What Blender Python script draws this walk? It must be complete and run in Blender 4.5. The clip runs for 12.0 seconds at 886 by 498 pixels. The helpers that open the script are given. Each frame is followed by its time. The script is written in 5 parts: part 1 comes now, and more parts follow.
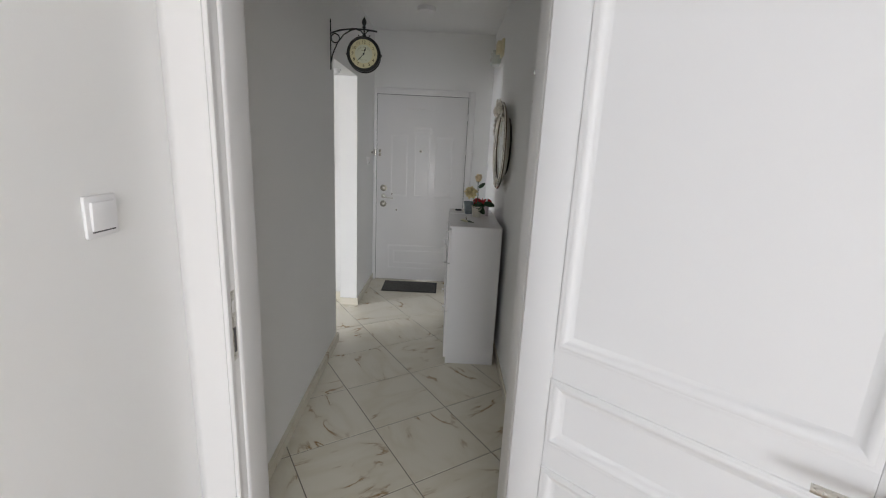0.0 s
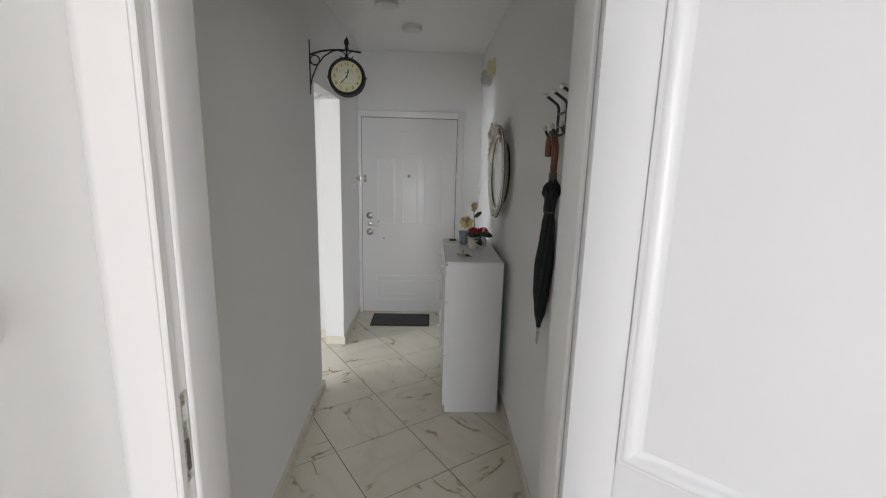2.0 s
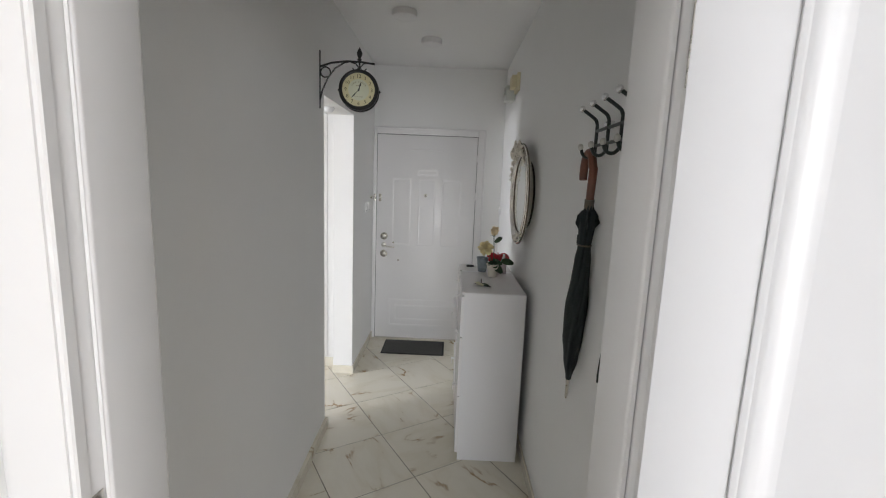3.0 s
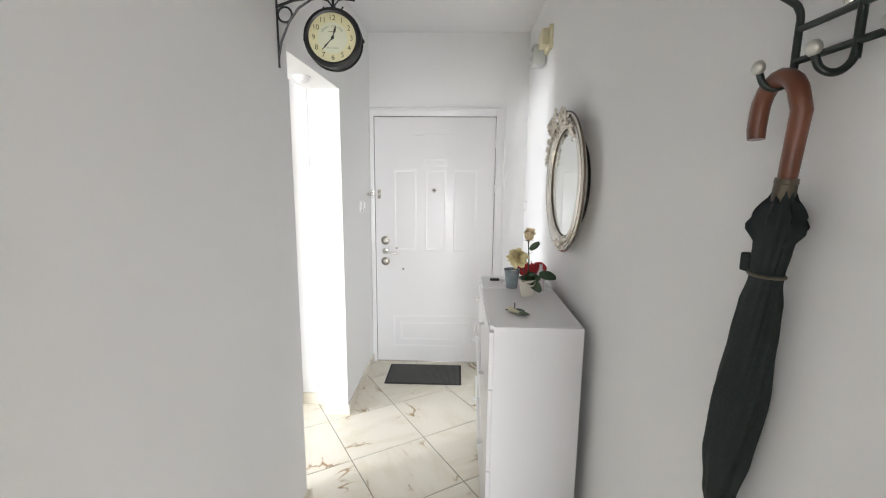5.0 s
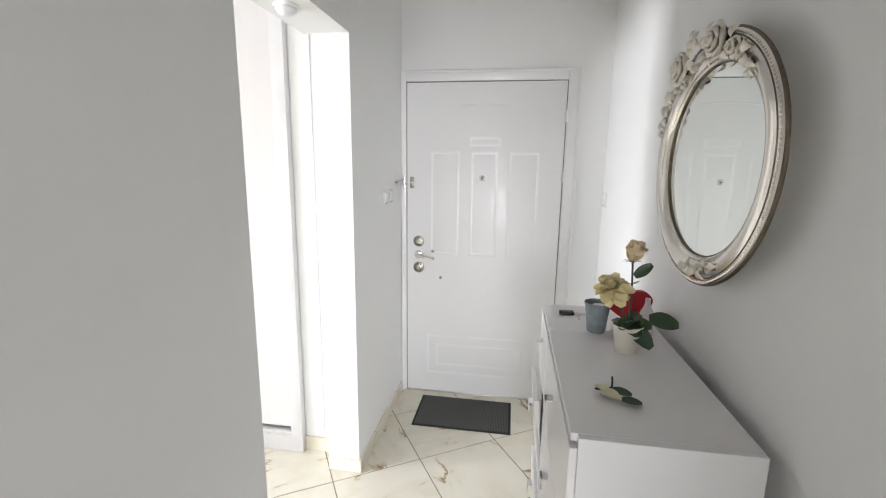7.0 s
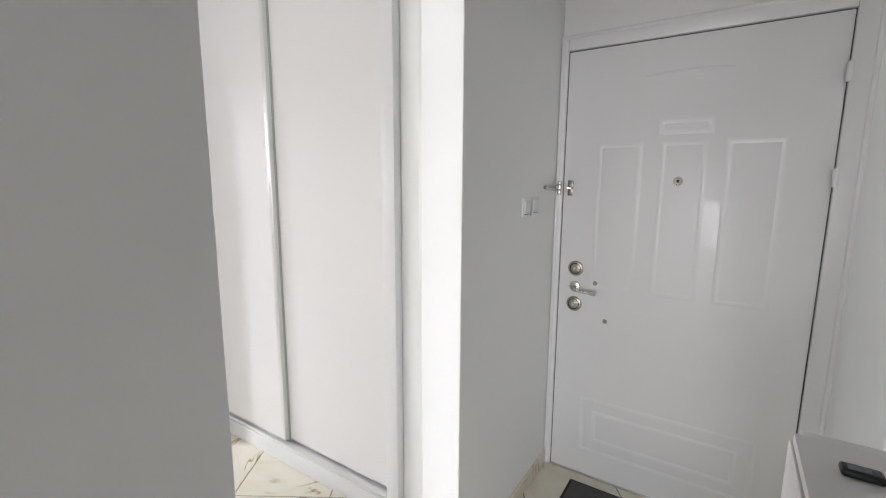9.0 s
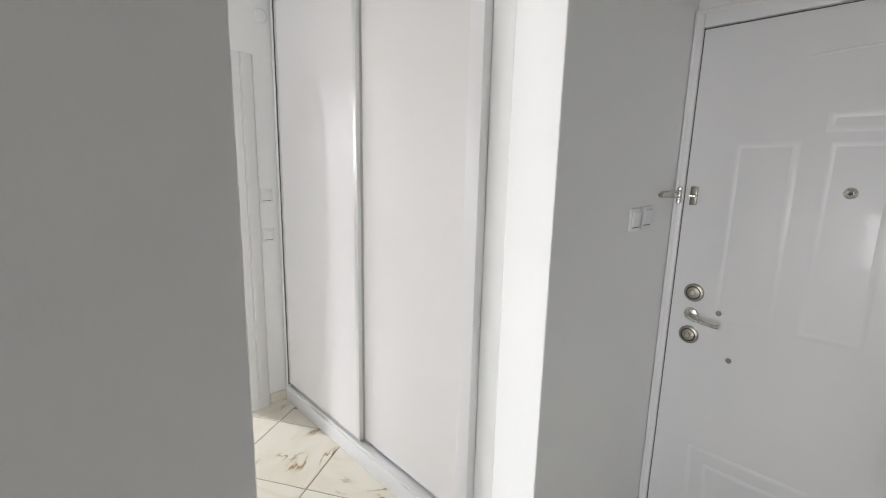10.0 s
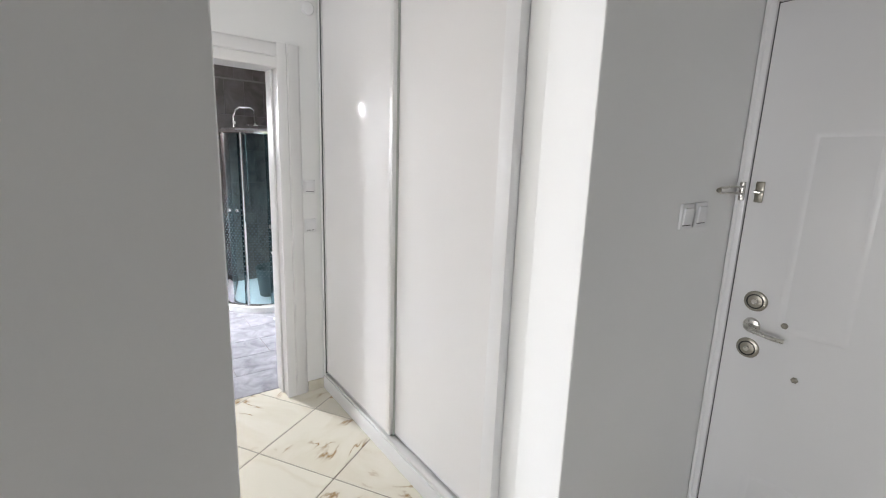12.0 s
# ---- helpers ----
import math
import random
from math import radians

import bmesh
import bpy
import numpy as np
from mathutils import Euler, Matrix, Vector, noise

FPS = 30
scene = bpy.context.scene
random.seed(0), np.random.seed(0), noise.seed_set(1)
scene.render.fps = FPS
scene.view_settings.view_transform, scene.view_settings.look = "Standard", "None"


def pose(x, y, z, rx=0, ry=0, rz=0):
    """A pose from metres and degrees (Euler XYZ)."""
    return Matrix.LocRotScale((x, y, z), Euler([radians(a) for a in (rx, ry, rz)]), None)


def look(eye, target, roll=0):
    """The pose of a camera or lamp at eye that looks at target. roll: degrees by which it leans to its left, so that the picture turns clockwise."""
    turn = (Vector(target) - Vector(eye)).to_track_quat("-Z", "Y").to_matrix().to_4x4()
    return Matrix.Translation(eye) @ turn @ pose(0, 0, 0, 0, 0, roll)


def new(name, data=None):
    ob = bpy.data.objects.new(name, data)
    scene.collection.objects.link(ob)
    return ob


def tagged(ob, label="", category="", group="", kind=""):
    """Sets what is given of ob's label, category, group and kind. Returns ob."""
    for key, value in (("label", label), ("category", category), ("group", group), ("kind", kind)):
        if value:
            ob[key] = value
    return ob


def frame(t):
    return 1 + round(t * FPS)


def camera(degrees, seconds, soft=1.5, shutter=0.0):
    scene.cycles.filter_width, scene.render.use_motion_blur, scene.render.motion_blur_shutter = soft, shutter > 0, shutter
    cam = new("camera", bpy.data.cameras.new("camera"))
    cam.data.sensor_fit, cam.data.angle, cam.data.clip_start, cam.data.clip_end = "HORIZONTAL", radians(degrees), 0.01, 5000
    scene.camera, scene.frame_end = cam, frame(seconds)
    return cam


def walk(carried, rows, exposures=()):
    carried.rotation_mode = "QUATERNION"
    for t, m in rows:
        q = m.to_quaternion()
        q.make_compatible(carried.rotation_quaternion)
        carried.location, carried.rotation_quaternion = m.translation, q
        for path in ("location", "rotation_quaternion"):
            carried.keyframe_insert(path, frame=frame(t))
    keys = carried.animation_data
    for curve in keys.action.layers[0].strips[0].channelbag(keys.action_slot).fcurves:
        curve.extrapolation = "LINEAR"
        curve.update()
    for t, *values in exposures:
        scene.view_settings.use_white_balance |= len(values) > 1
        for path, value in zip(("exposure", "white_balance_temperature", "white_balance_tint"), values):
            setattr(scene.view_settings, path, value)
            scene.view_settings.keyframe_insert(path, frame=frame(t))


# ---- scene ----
cam = camera(90.7, 12.0, soft=1.1)
PATH = [
    (0, (0.332, 0.178, 1.512), (0.329, 2.124, 1.052), 2.8),
    (0.5, (0.322, 0.228, 1.517), (0.313, 2.168, 1.032), 3.0),
    (1, (0.314, 0.304, 1.531), (0.328, 2.247, 1.054), 2.9),
    (1.5, (0.301, 0.381, 1.556), (0.345, 2.332, 1.122), 2.6),
    (2, (0.262, 0.471, 1.578), (0.324, 2.433, 1.192), 1.5),
    (2.5, (0.251, 0.573, 1.583), (0.3, 2.537, 1.212), 1.8),
    (3, (0.28, 0.725, 1.594), (0.255, 2.701, 1.283), 2.3),
    (3.2, (0.295, 0.799, 1.598), (0.248, 2.775, 1.289), 2.9),
    (4.8, (0.231, 1.378, 1.557), (0.213, 3.35, 1.223), 1.1),
    (5, (0.242, 1.461, 1.55), (0.17, 3.432, 1.222), 0.5),
    (5.5, (0.278, 1.666, 1.543), (0.211, 3.646, 1.272), 1.2),
    (6, (0.276, 1.852, 1.519), (0.148, 3.816, 1.164), 1.4),
    (6.5, (0.24, 2.06, 1.51), (0.017, 4.019, 1.177), 1.5),
    (7, (0.233, 2.242, 1.508), (-0.074, 4.183, 1.136), 0.8),
    (7.5, (0.26, 2.432, 1.494), (-0.242, 4.327, 1.097), 1.1),
    (7.7, (0.267, 2.509, 1.491), (-0.333, 4.381, 1.119), 1.7),
    (9.3, (0.213, 2.999, 1.437), (-0.977, 4.569, 1.089), 0.7),
    (9.5, (0.168, 3.039, 1.481), (-1.091, 4.543, 1.089), 1.2),
    (10, (0.158, 3.105, 1.487), (-1.262, 4.465, 1.122), 1.4),
    (10.5, (0.156, 3.141, 1.479), (-1.356, 4.395, 1.1), 1.7),
    (11, (0.155, 3.161, 1.474), (-1.404, 4.349, 1.078), 1.5),
    (11.5, (0.156, 3.183, 1.474), (-1.435, 4.334, 1.095), 1.5),
    (12, (0.162, 3.208, 1.463), (-1.409, 4.384, 1.08), 2.0),
]
walk(cam, [(t, look(eye, target, roll)) for t, eye, target, roll in PATH],
     [(0.0, 0.84), (2.0, 0.95), (3.2, 1.26), (4.8, 2.17), (6.5, 2.1), (7.7, 1.82), (9.5, 1.33), (12.0, 1.31)])

# ---- light ----
world = bpy.data.worlds.new("sky")
world.use_nodes = True
scene.world = world
sky = world.node_tree.nodes.new("ShaderNodeTexSky")
sky.sky_type = 'NISHITA'
sky.sun_disc = False
sky.sun_elevation, sky.sun_rotation = radians(40), radians(200)
world.node_tree.links.new(sky.outputs[0], world.node_tree.nodes["Background"].inputs[0])
world.node_tree.nodes["Background"].inputs[1].default_value = 0.08


def window_light(name, eye, target, w, h, watts, colour=(1.0, 0.98, 0.95)):
    data = bpy.data.lights.new(name, 'AREA')
    data.shape, data.size, data.size_y, data.energy, data.color = 'RECTANGLE', w, h, watts, colour
    ob = new(name, data)
    ob.matrix_world = look(eye, target)
    return ob


# daylight standing in unseen windows: the room behind, the far west room, the bathroom
DAY = (0.932, 0.942, 1.0)
room = window_light("room_daylight", (1.15, -4.65, 1.4), (1.15, 0.0, 1.4), 2.1, 1.7, 75, DAY)
room.data.spread = radians(170)
# added fill on the wardrobe from an invented side hall window
window_light("hall_fill", (-1.5, 1.22, 1.5), (-1.5, 3.0, 1.4), 1.3, 1.3, 7.4, DAY)
window_light("west_daylight", (-5.05, 0.95, 1.5), (-2.4, 2.3, 1.4), 0.8, 1.2, 90, DAY)
bath = window_light("bath_daylight", (-4.65, 2.914, 2.0), (-3.50, 3.88, 0.1), 0.28, 0.26, 28, DAY)
bath.data.spread = radians(106)

# ---- materials ----
def nodes_of(name):
    m = bpy.data.materials.new(name)
    m.use_nodes = True
    nt = m.node_tree
    return m, nt, nt.nodes["Principled BSDF"]


def paint(name, colour, rough=0.6, var=0.03, bump=0.05, scale=40.0, metal=0.0, coat=0.0, big=1.2, speck=0.0):
    """A surface with fine grain, broad blotches and a little relief."""
    m, nt, b = nodes_of(name)
    N, L = nt.nodes, nt.links
    co = N.new("ShaderNodeTexCoord")
    fine, broad = N.new("ShaderNodeTexNoise"), N.new("ShaderNodeTexNoise")
    fine.inputs["Scale"].default_value, broad.inputs["Scale"].default_value = scale, big
    fine.inputs["Detail"].default_value, broad.inputs["Detail"].default_value = 4, 5
    for n in (fine, broad):
        L.new(co.outputs["Object"], n.inputs["Vector"])
    mix = N.new("ShaderNodeMix")
    mix.data_type = 'RGBA'
    L.new(broad.outputs["Fac"], mix.inputs["Factor"])
    mix.inputs["A"].default_value = (*[max(0, c * (1 - var * 2)) for c in colour], 1)
    mix.inputs["B"].default_value = (*[min(1, c * (1 + var)) for c in colour], 1)
    L.new(mix.outputs["Result"], b.inputs["Base Color"])
    rr = N.new("ShaderNodeMapRange")
    rr.inputs["To Min"].default_value, rr.inputs["To Max"].default_value = max(0.02, rough * 0.85), min(1, rough * 1.15)
    L.new(fine.outputs["Fac"], rr.inputs["Value"])
    L.new(rr.outputs["Result"], b.inputs["Roughness"])
    b.inputs["Metallic"].default_value = metal
    b.inputs["Coat Weight"].default_value = coat
    b.inputs["Coat Roughness"].default_value = 0.06
    if bump:
        bp = N.new("ShaderNodeBump")
        bp.inputs["Strength"].default_value, bp.inputs["Distance"].default_value = bump, 0.004
        add = N.new("ShaderNodeMath")
        L.new(fine.outputs["Fac"], add.inputs[0])
        L.new(broad.outputs["Fac"], add.inputs[1])
        L.new(add.outputs[0], bp.inputs["Height"])
        L.new(bp.outputs["Normal"], b.inputs["Normal"])
    return m


def marble():
    """Cream floor tile with short brown veins, shifted from tile to tile."""
    m, nt, b = nodes_of("cream_marble_tile")
    N, L = nt.nodes, nt.links
    co, oi = N.new("ShaderNodeTexCoord"), N.new("ShaderNodeObjectInfo")
    sh = N.new("ShaderNodeVectorMath")
    sh.operation = 'MULTIPLY_ADD'
    cmb = N.new("ShaderNodeCombineXYZ")
    for k in range(3):
        L.new(oi.outputs["Random"], cmb.inputs[k])
    L.new(cmb.outputs[0], sh.inputs[0])
    sh.inputs[1].default_value = (31.0, 17.0, 7.0)
    L.new(co.outputs["Object"], sh.inputs[2])
    mp = N.new("ShaderNodeMapping")
    mp.inputs["Rotation"].default_value = (0, 0, radians(62))
    mp.inputs["Scale"].default_value = (1.0, 2.6, 1.0)
    L.new(sh.outputs[0], mp.inputs["Vector"])
    n1 = N.new("ShaderNodeTexNoise")
    n1.inputs["Scale"].default_value, n1.inputs["Detail"].default_value, n1.inputs["Distortion"].default_value = 2.0, 6, 0.35
    L.new(mp.outputs[0], n1.inputs["Vector"])
    sub = N.new("ShaderNodeMath")
    sub.operation = 'SUBTRACT'
    sub.inputs[1].default_value = 0.5
    ab = N.new("ShaderNodeMath")
    ab.operation = 'ABSOLUTE'
    L.new(n1.outputs["Fac"], sub.inputs[0])
    L.new(sub.outputs[0], ab.inputs[0])
    thin = N.new("ShaderNodeMapRange")
    thin.inputs["From Min"].default_value, thin.inputs["From Max"].default_value = 0.0, 0.021
    thin.inputs["To Min"].default_value, thin.inputs["To Max"].default_value = 1.0, 0.0
    L.new(ab.outputs[0], thin.inputs["Value"])
    n2 = N.new("ShaderNodeTexNoise")
    n2.inputs["Scale"].default_value, n2.inputs["Detail"].default_value = 5.2, 2
    L.new(sh.outputs[0], n2.inputs["Vector"])
    patch = N.new("ShaderNodeMapRange")
    patch.inputs["From Min"].default_value, patch.inputs["From Max"].default_value = 0.53, 0.65
    L.new(n2.outputs["Fac"], patch.inputs["Value"])
    mul = N.new("ShaderNodeMath")
    mul.operation = 'MULTIPLY'
    L.new(thin.outputs[0], mul.inputs[0])
    L.new(patch.outputs[0], mul.inputs[1])
    wide = N.new("ShaderNodeMapRange")
    wide.inputs["From Min"].default_value, wide.inputs["From Max"].default_value = 0.0, 0.09
    wide.inputs["To Min"].default_value, wide.inputs["To Max"].default_value = 0.32, 0.0
    L.new(ab.outputs[0], wide.inputs["Value"])
    base = N.new("ShaderNodeMix")
    base.data_type = 'RGBA'
    base.inputs["A"].default_value, base.inputs["B"].default_value = (0.765, 0.728, 0.618, 1), (0.62, 0.56, 0.41, 1)
    L.new(wide.outputs[0], base.inputs["Factor"])
    vein = N.new("ShaderNodeMix")
    vein.data_type = 'RGBA'
    vein.inputs["B"].default_value = (0.29, 0.165, 0.05, 1)
    L.new(mul.outputs[0], vein.inputs["Factor"])
    L.new(base.outputs["Result"], vein.inputs["A"])
    L.new(vein.outputs["Result"], b.inputs["Base Color"])
    b.inputs["Roughness"].default_value = 0.22
    n3 = N.new("ShaderNodeTexNoise")
    n3.inputs["Scale"].default_value = 60
    L.new(co.outputs["Object"], n3.inputs["Vector"])
    rr = N.new("ShaderNodeMapRange")
    rr.inputs["To Min"].default_value, rr.inputs["To Max"].default_value = 0.20, 0.28
    L.new(n3.outputs["Fac"], rr.inputs["Value"])
    L.new(rr.outputs[0], b.inputs["Roughness"])
    return m


def stone(name, c1, c2, scale, rough, seed=0.0):
    """Clouded stone tile, shifted from tile to tile."""
    m, nt, b = nodes_of(name)
    N, L = nt.nodes, nt.links
    co, oi = N.new("ShaderNodeTexCoord"), N.new("ShaderNodeObjectInfo")
    cmb, sh = N.new("ShaderNodeCombineXYZ"), N.new("ShaderNodeVectorMath")
    sh.operation = 'MULTIPLY_ADD'
    for k in range(3):
        L.new(oi.outputs["Random"], cmb.inputs[k])
    L.new(cmb.outputs[0], sh.inputs[0])
    sh.inputs[1].default_value = (13.0, 29.0, 19.0)
    L.new(co.outputs["Object"], sh.inputs[2])
    n = N.new("ShaderNodeTexNoise")
    n.inputs["Scale"].default_value, n.inputs["Detail"].default_value, n.inputs["Distortion"].default_value = scale, 8, 1.2
    L.new(sh.outputs[0], n.inputs["Vector"])
    ramp = N.new("ShaderNodeMapRange")
    ramp.inputs["From Min"].default_value, ramp.inputs["From Max"].default_value = 0.3, 0.7
    L.new(n.outputs["Fac"], ramp.inputs["Value"])
    mix = N.new("ShaderNodeMix")
    mix.data_type = 'RGBA'
    mix.inputs["A"].default_value, mix.inputs["B"].default_value = (*c1, 1), (*c2, 1)
    L.new(ramp.outputs[0], mix.inputs["Factor"])
    L.new(mix.outputs["Result"], b.inputs["Base Color"])
    b.inputs["Roughness"].default_value = rough
    return m


def glass(name, colour, rough=0.0, alpha=0.0):
    m, nt, b = nodes_of(name)
    b.inputs["Base Color"].default_value = (*colour, 1)
    b.inputs["Transmission Weight"].default_value = 1.0
    b.inputs["Roughness"].default_value = rough
    b.inputs["IOR"].default_value = 1.3
    return m


WALL = paint("white_wall_paint", (0.875, 0.877, 0.863), 0.75, 0.012, 0.06, 170, big=2.0)
CEILING = paint("white_ceiling_paint", (0.88, 0.88, 0.875), 0.85, 0.012, 0.06, 110)
TRIM = paint("white_satin_trim", (0.80, 0.795, 0.785), 0.35, 0.012, 0.02, 60)
LEAF = paint("white_door_enamel", (0.715, 0.725, 0.738), 0.32, 0.01, 0.02, 50)
STEEL_DOOR = paint("glossy_white_door_sheet", (0.83, 0.825, 0.82), 0.38, 0.012, 0.012, 60, coat=0.18, big=3)
LACQUER = paint("glossy_white_panel", (0.84, 0.828, 0.825), 0.5, 0.006, 0.0, 500, coat=0.4)
MELAMINE = paint("white_melamine", (0.81, 0.81, 0.815), 0.3, 0.01, 0.015, 70)
GROUT = paint("grey_grout", (0.27, 0.25, 0.20), 0.9, 0.1, 0.2, 90)
TILE = marble()
BASEB = TILE
STEEL = paint("brushed_steel", (0.62, 0.60, 0.56), 0.28, 0.06, 0.03, 120, metal=1.0)
CHROME = paint("polished_chrome", (0.80, 0.80, 0.80), 0.10, 0.03, 0.0, 60, metal=1.0)
NICKEL = paint("satin_nickel", (0.62, 0.61, 0.56), 0.42, 0.06, 0.03, 90, metal=0.7)
BRASS_DARK = paint("dull_nickel", (0.36, 0.34, 0.29), 0.38, 0.1, 0.05, 90, metal=1.0)
BLACK = paint("black_enamel", (0.012, 0.013, 0.012), 0.35, 0.2, 0.05, 60)
RACKGREEN = paint("dark_green_enamel", (0.010, 0.019, 0.014), 0.35, 0.2, 0.05, 60)
# dark colour painted in for the shade of gaps and holes
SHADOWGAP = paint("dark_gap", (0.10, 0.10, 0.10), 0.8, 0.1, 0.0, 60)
SILVER = paint("antique_silver_leaf", (0.80, 0.765, 0.70), 0.21, 0.07, 0.06, 60, metal=0.95, big=11)
TARNISH = paint("tarnished_silver_carving", (0.76, 0.71, 0.62), 0.33, 0.14, 0.12, 90, metal=0.9, big=30)
ALU = paint("satin_aluminium", (0.80, 0.80, 0.79), 0.38, 0.03, 0.02, 90, metal=0.55)
PATINA_SHADE = paint("frame_patina_and_shade", (0.17, 0.135, 0.095), 0.45, 0.25, 0.1, 80, metal=0.6, big=30)
MIRROR = paint("mirror_glass", (0.85, 0.885, 0.85), 0.012, 0.0, 0.0, 5, metal=1.0)
PLASTIC = paint("white_plastic", (0.82, 0.82, 0.82), 0.3, 0.01, 0.0, 60)
YELLOWED = paint("yellowed_plastic", (0.76, 0.69, 0.46), 0.4, 0.06, 0.02, 40)
GREYPLASTIC = paint("grey_plastic", (0.50, 0.52, 0.48), 0.35, 0.06, 0.02, 40)
DIAL = paint("cream_dial", (0.62, 0.58, 0.33), 0.5, 0.08, 0.0, 30, big=9)
DIALPALE = paint("pale_dial_centre", (0.58, 0.60, 0.44), 0.5, 0.06, 0.0, 30, big=14)
INK = paint("dial_ink", (0.09, 0.085, 0.04), 0.7, 0.1, 0.0, 60)
PALE_INK = paint("faded_dial_ink", (0.34, 0.34, 0.22), 0.7, 0.1, 0.0, 60)
NAVY = paint("dark_umbrella_cloth", (0.007, 0.014, 0.014), 0.8, 0.25, 0.2, 160, big=9)
COLLAR = paint("worn_dark_collar", (0.13, 0.11, 0.08), 0.45, 0.3, 0.2, 120, metal=0.6)
WOOD = paint("red_brown_wood", (0.16, 0.045, 0.019), 0.32, 0.22, 0.05, 40, coat=0.3, big=16)
MATCLOTH = paint("dark_grey_ribbed_mat", (0.125, 0.125, 0.118), 0.9, 0.2, 0.6, 260)
MATEDGE = paint("black_rubber_edge", (0.02, 0.02, 0.02), 0.7, 0.1, 0.1, 100)
POTGREY = paint("weathered_zinc_pot", (0.29, 0.34, 0.36), 0.55, 0.42, 0.15, 40, metal=0.25, big=22)
POTCREAM = paint("cream_ceramic_pot", (0.68, 0.64, 0.55), 0.4, 0.04, 0.02, 40)
RED = paint("red_felt_heart", (0.52, 0.02, 0.03), 0.6, 0.12, 0.2, 120)
SOIL = paint("brown_soil", (0.06, 0.04, 0.025), 0.95, 0.3, 0.8, 90)
LEAFGREEN = paint("dark_green_leaf", (0.045, 0.085, 0.04), 0.45, 0.2, 0.1, 60, big=25)
PETAL = paint("pale_yellow_petal", (0.94, 0.78, 0.44), 0.55, 0.15, 0.05, 60, big=30)
PETALPALE = paint("pale_cream_petal", (0.95, 0.76, 0.50), 0.55, 0.1, 0.05, 60, big=30)
WITHERED = paint("withered_pale_petal", (0.80, 0.77, 0.56), 0.6, 0.12, 0.1, 60, big=40)
WAX = paint("white_wax", (0.82, 0.80, 0.75), 0.5, 0.03, 0.0, 60)
BATHTILE = stone("brown_grey_wall_tile", (0.17, 0.145, 0.135), (0.31, 0.275, 0.26), 5, 0.3)
BATHFLOOR = stone("grey_slate_floor_tile", (0.20, 0.20, 0.22), (0.48, 0.48, 0.52), 7, 0.3)
BATHGROUT = paint("pale_bath_grout", (0.40, 0.37, 0.34), 0.9, 0.1, 0.1, 90)
LAMINATE = paint("pale_wood_floor", (0.45, 0.36, 0.26), 0.4, 0.12, 0.05, 30, big=6)
GLASSDARK = glass("smoked_shower_glass", (0.15, 0.27, 0.31), 0.02)
FROST = paint("frosted_lozenge_print", (0.11, 0.16, 0.18), 0.6, 0.1, 0.0, 60)
WINGLASS = glass("clear_glass", (0.95, 0.97, 0.97), 0.0)
CLEARPLASTIC = paint("clear_smoke_plastic", (0.70, 0.62, 0.64), 0.2, 0.05, 0.0, 60)
BUCKET = paint("grey_bucket_plastic", (0.16, 0.20, 0.20), 0.4, 0.08, 0.02, 40)


# ---- mesh helpers ----
WORLD_OF = {}


def thing(name, loc, label="", category="", group="", kind=""):
    ob = new(name)
    ob.location = loc
    ob.empty_display_size = 0.05
    WORLD_OF[ob] = Matrix.Translation(loc)
    return tagged(ob, label, category, group, kind)


def mesh_of(name, bm, mat, smooth=30):
    bmesh.ops.recalc_face_normals(bm, faces=bm.faces)
    me = bpy.data.meshes.new(name)
    if smooth:
        for f in bm.faces:
            f.smooth = True
        lim = radians(smooth)
        for e in bm.edges:
            if len(e.link_faces) == 2 and e.calc_face_angle(0) > lim:
                e.smooth = False
    bm.to_mesh(me)
    bm.free()
    me.materials.append(mat)
    return me


def part(name, bm, mat, parent=None, label="", smooth=30):
    ob = new(name, mesh_of(name, bm, mat, smooth))
    if parent is not None:
        ob.parent = parent
        ob.matrix_parent_inverse = WORLD_OF.get(parent, Matrix.Identity(4)).inverted()
    if label:
        ob["label"] = label
    return ob


def merge(bm, other):
    me = bpy.data.meshes.new("tmp")
    other.to_mesh(me)
    other.free()
    bm.from_mesh(me)
    bpy.data.meshes.remove(me)
    return bm


def box(x0, x1, y0, y1, z0, z1, bev=0.0, seg=2, m=None):
    bm = bmesh.new()
    bmesh.ops.create_cube(bm, size=1)
    for v in bm.verts:
        v.co = Vector((x0 + (v.co.x + 0.5) * (x1 - x0), y0 + (v.co.y + 0.5) * (y1 - y0), z0 + (v.co.z + 0.5) * (z1 - z0)))
    if bev:
        bmesh.ops.bevel(bm, geom=list(bm.edges), offset=bev, segments=seg, affect='EDGES', profile=0.5)
    if m is not None:
        bm.transform(m)
    return bm


def boxes(*lists, bev=0.0, seg=2):
    bm = bmesh.new()
    for b in lists:
        merge(bm, box(*b, bev=bev, seg=seg))
    return bm


def prism(points, axis, a, b, m=None):
    """A polygon in the plane across axis, drawn out from a to b."""
    bm = bmesh.new()

    def at(p, k):
        return Vector((k, *p)) if axis == 'x' else Vector((p[0], k, p[1])) if axis == 'y' else Vector((*p, k))
    lo, hi = [bm.verts.new(at(p, a)) for p in points], [bm.verts.new(at(p, b)) for p in points]
    bm.faces.new(lo), bm.faces.new(hi)
    for i in range(len(points)):
        j = (i + 1) % len(points)
        bm.faces.new((lo[i], lo[j], hi[j], hi[i]))
    if m is not None:
        bm.transform(m)
    return bm


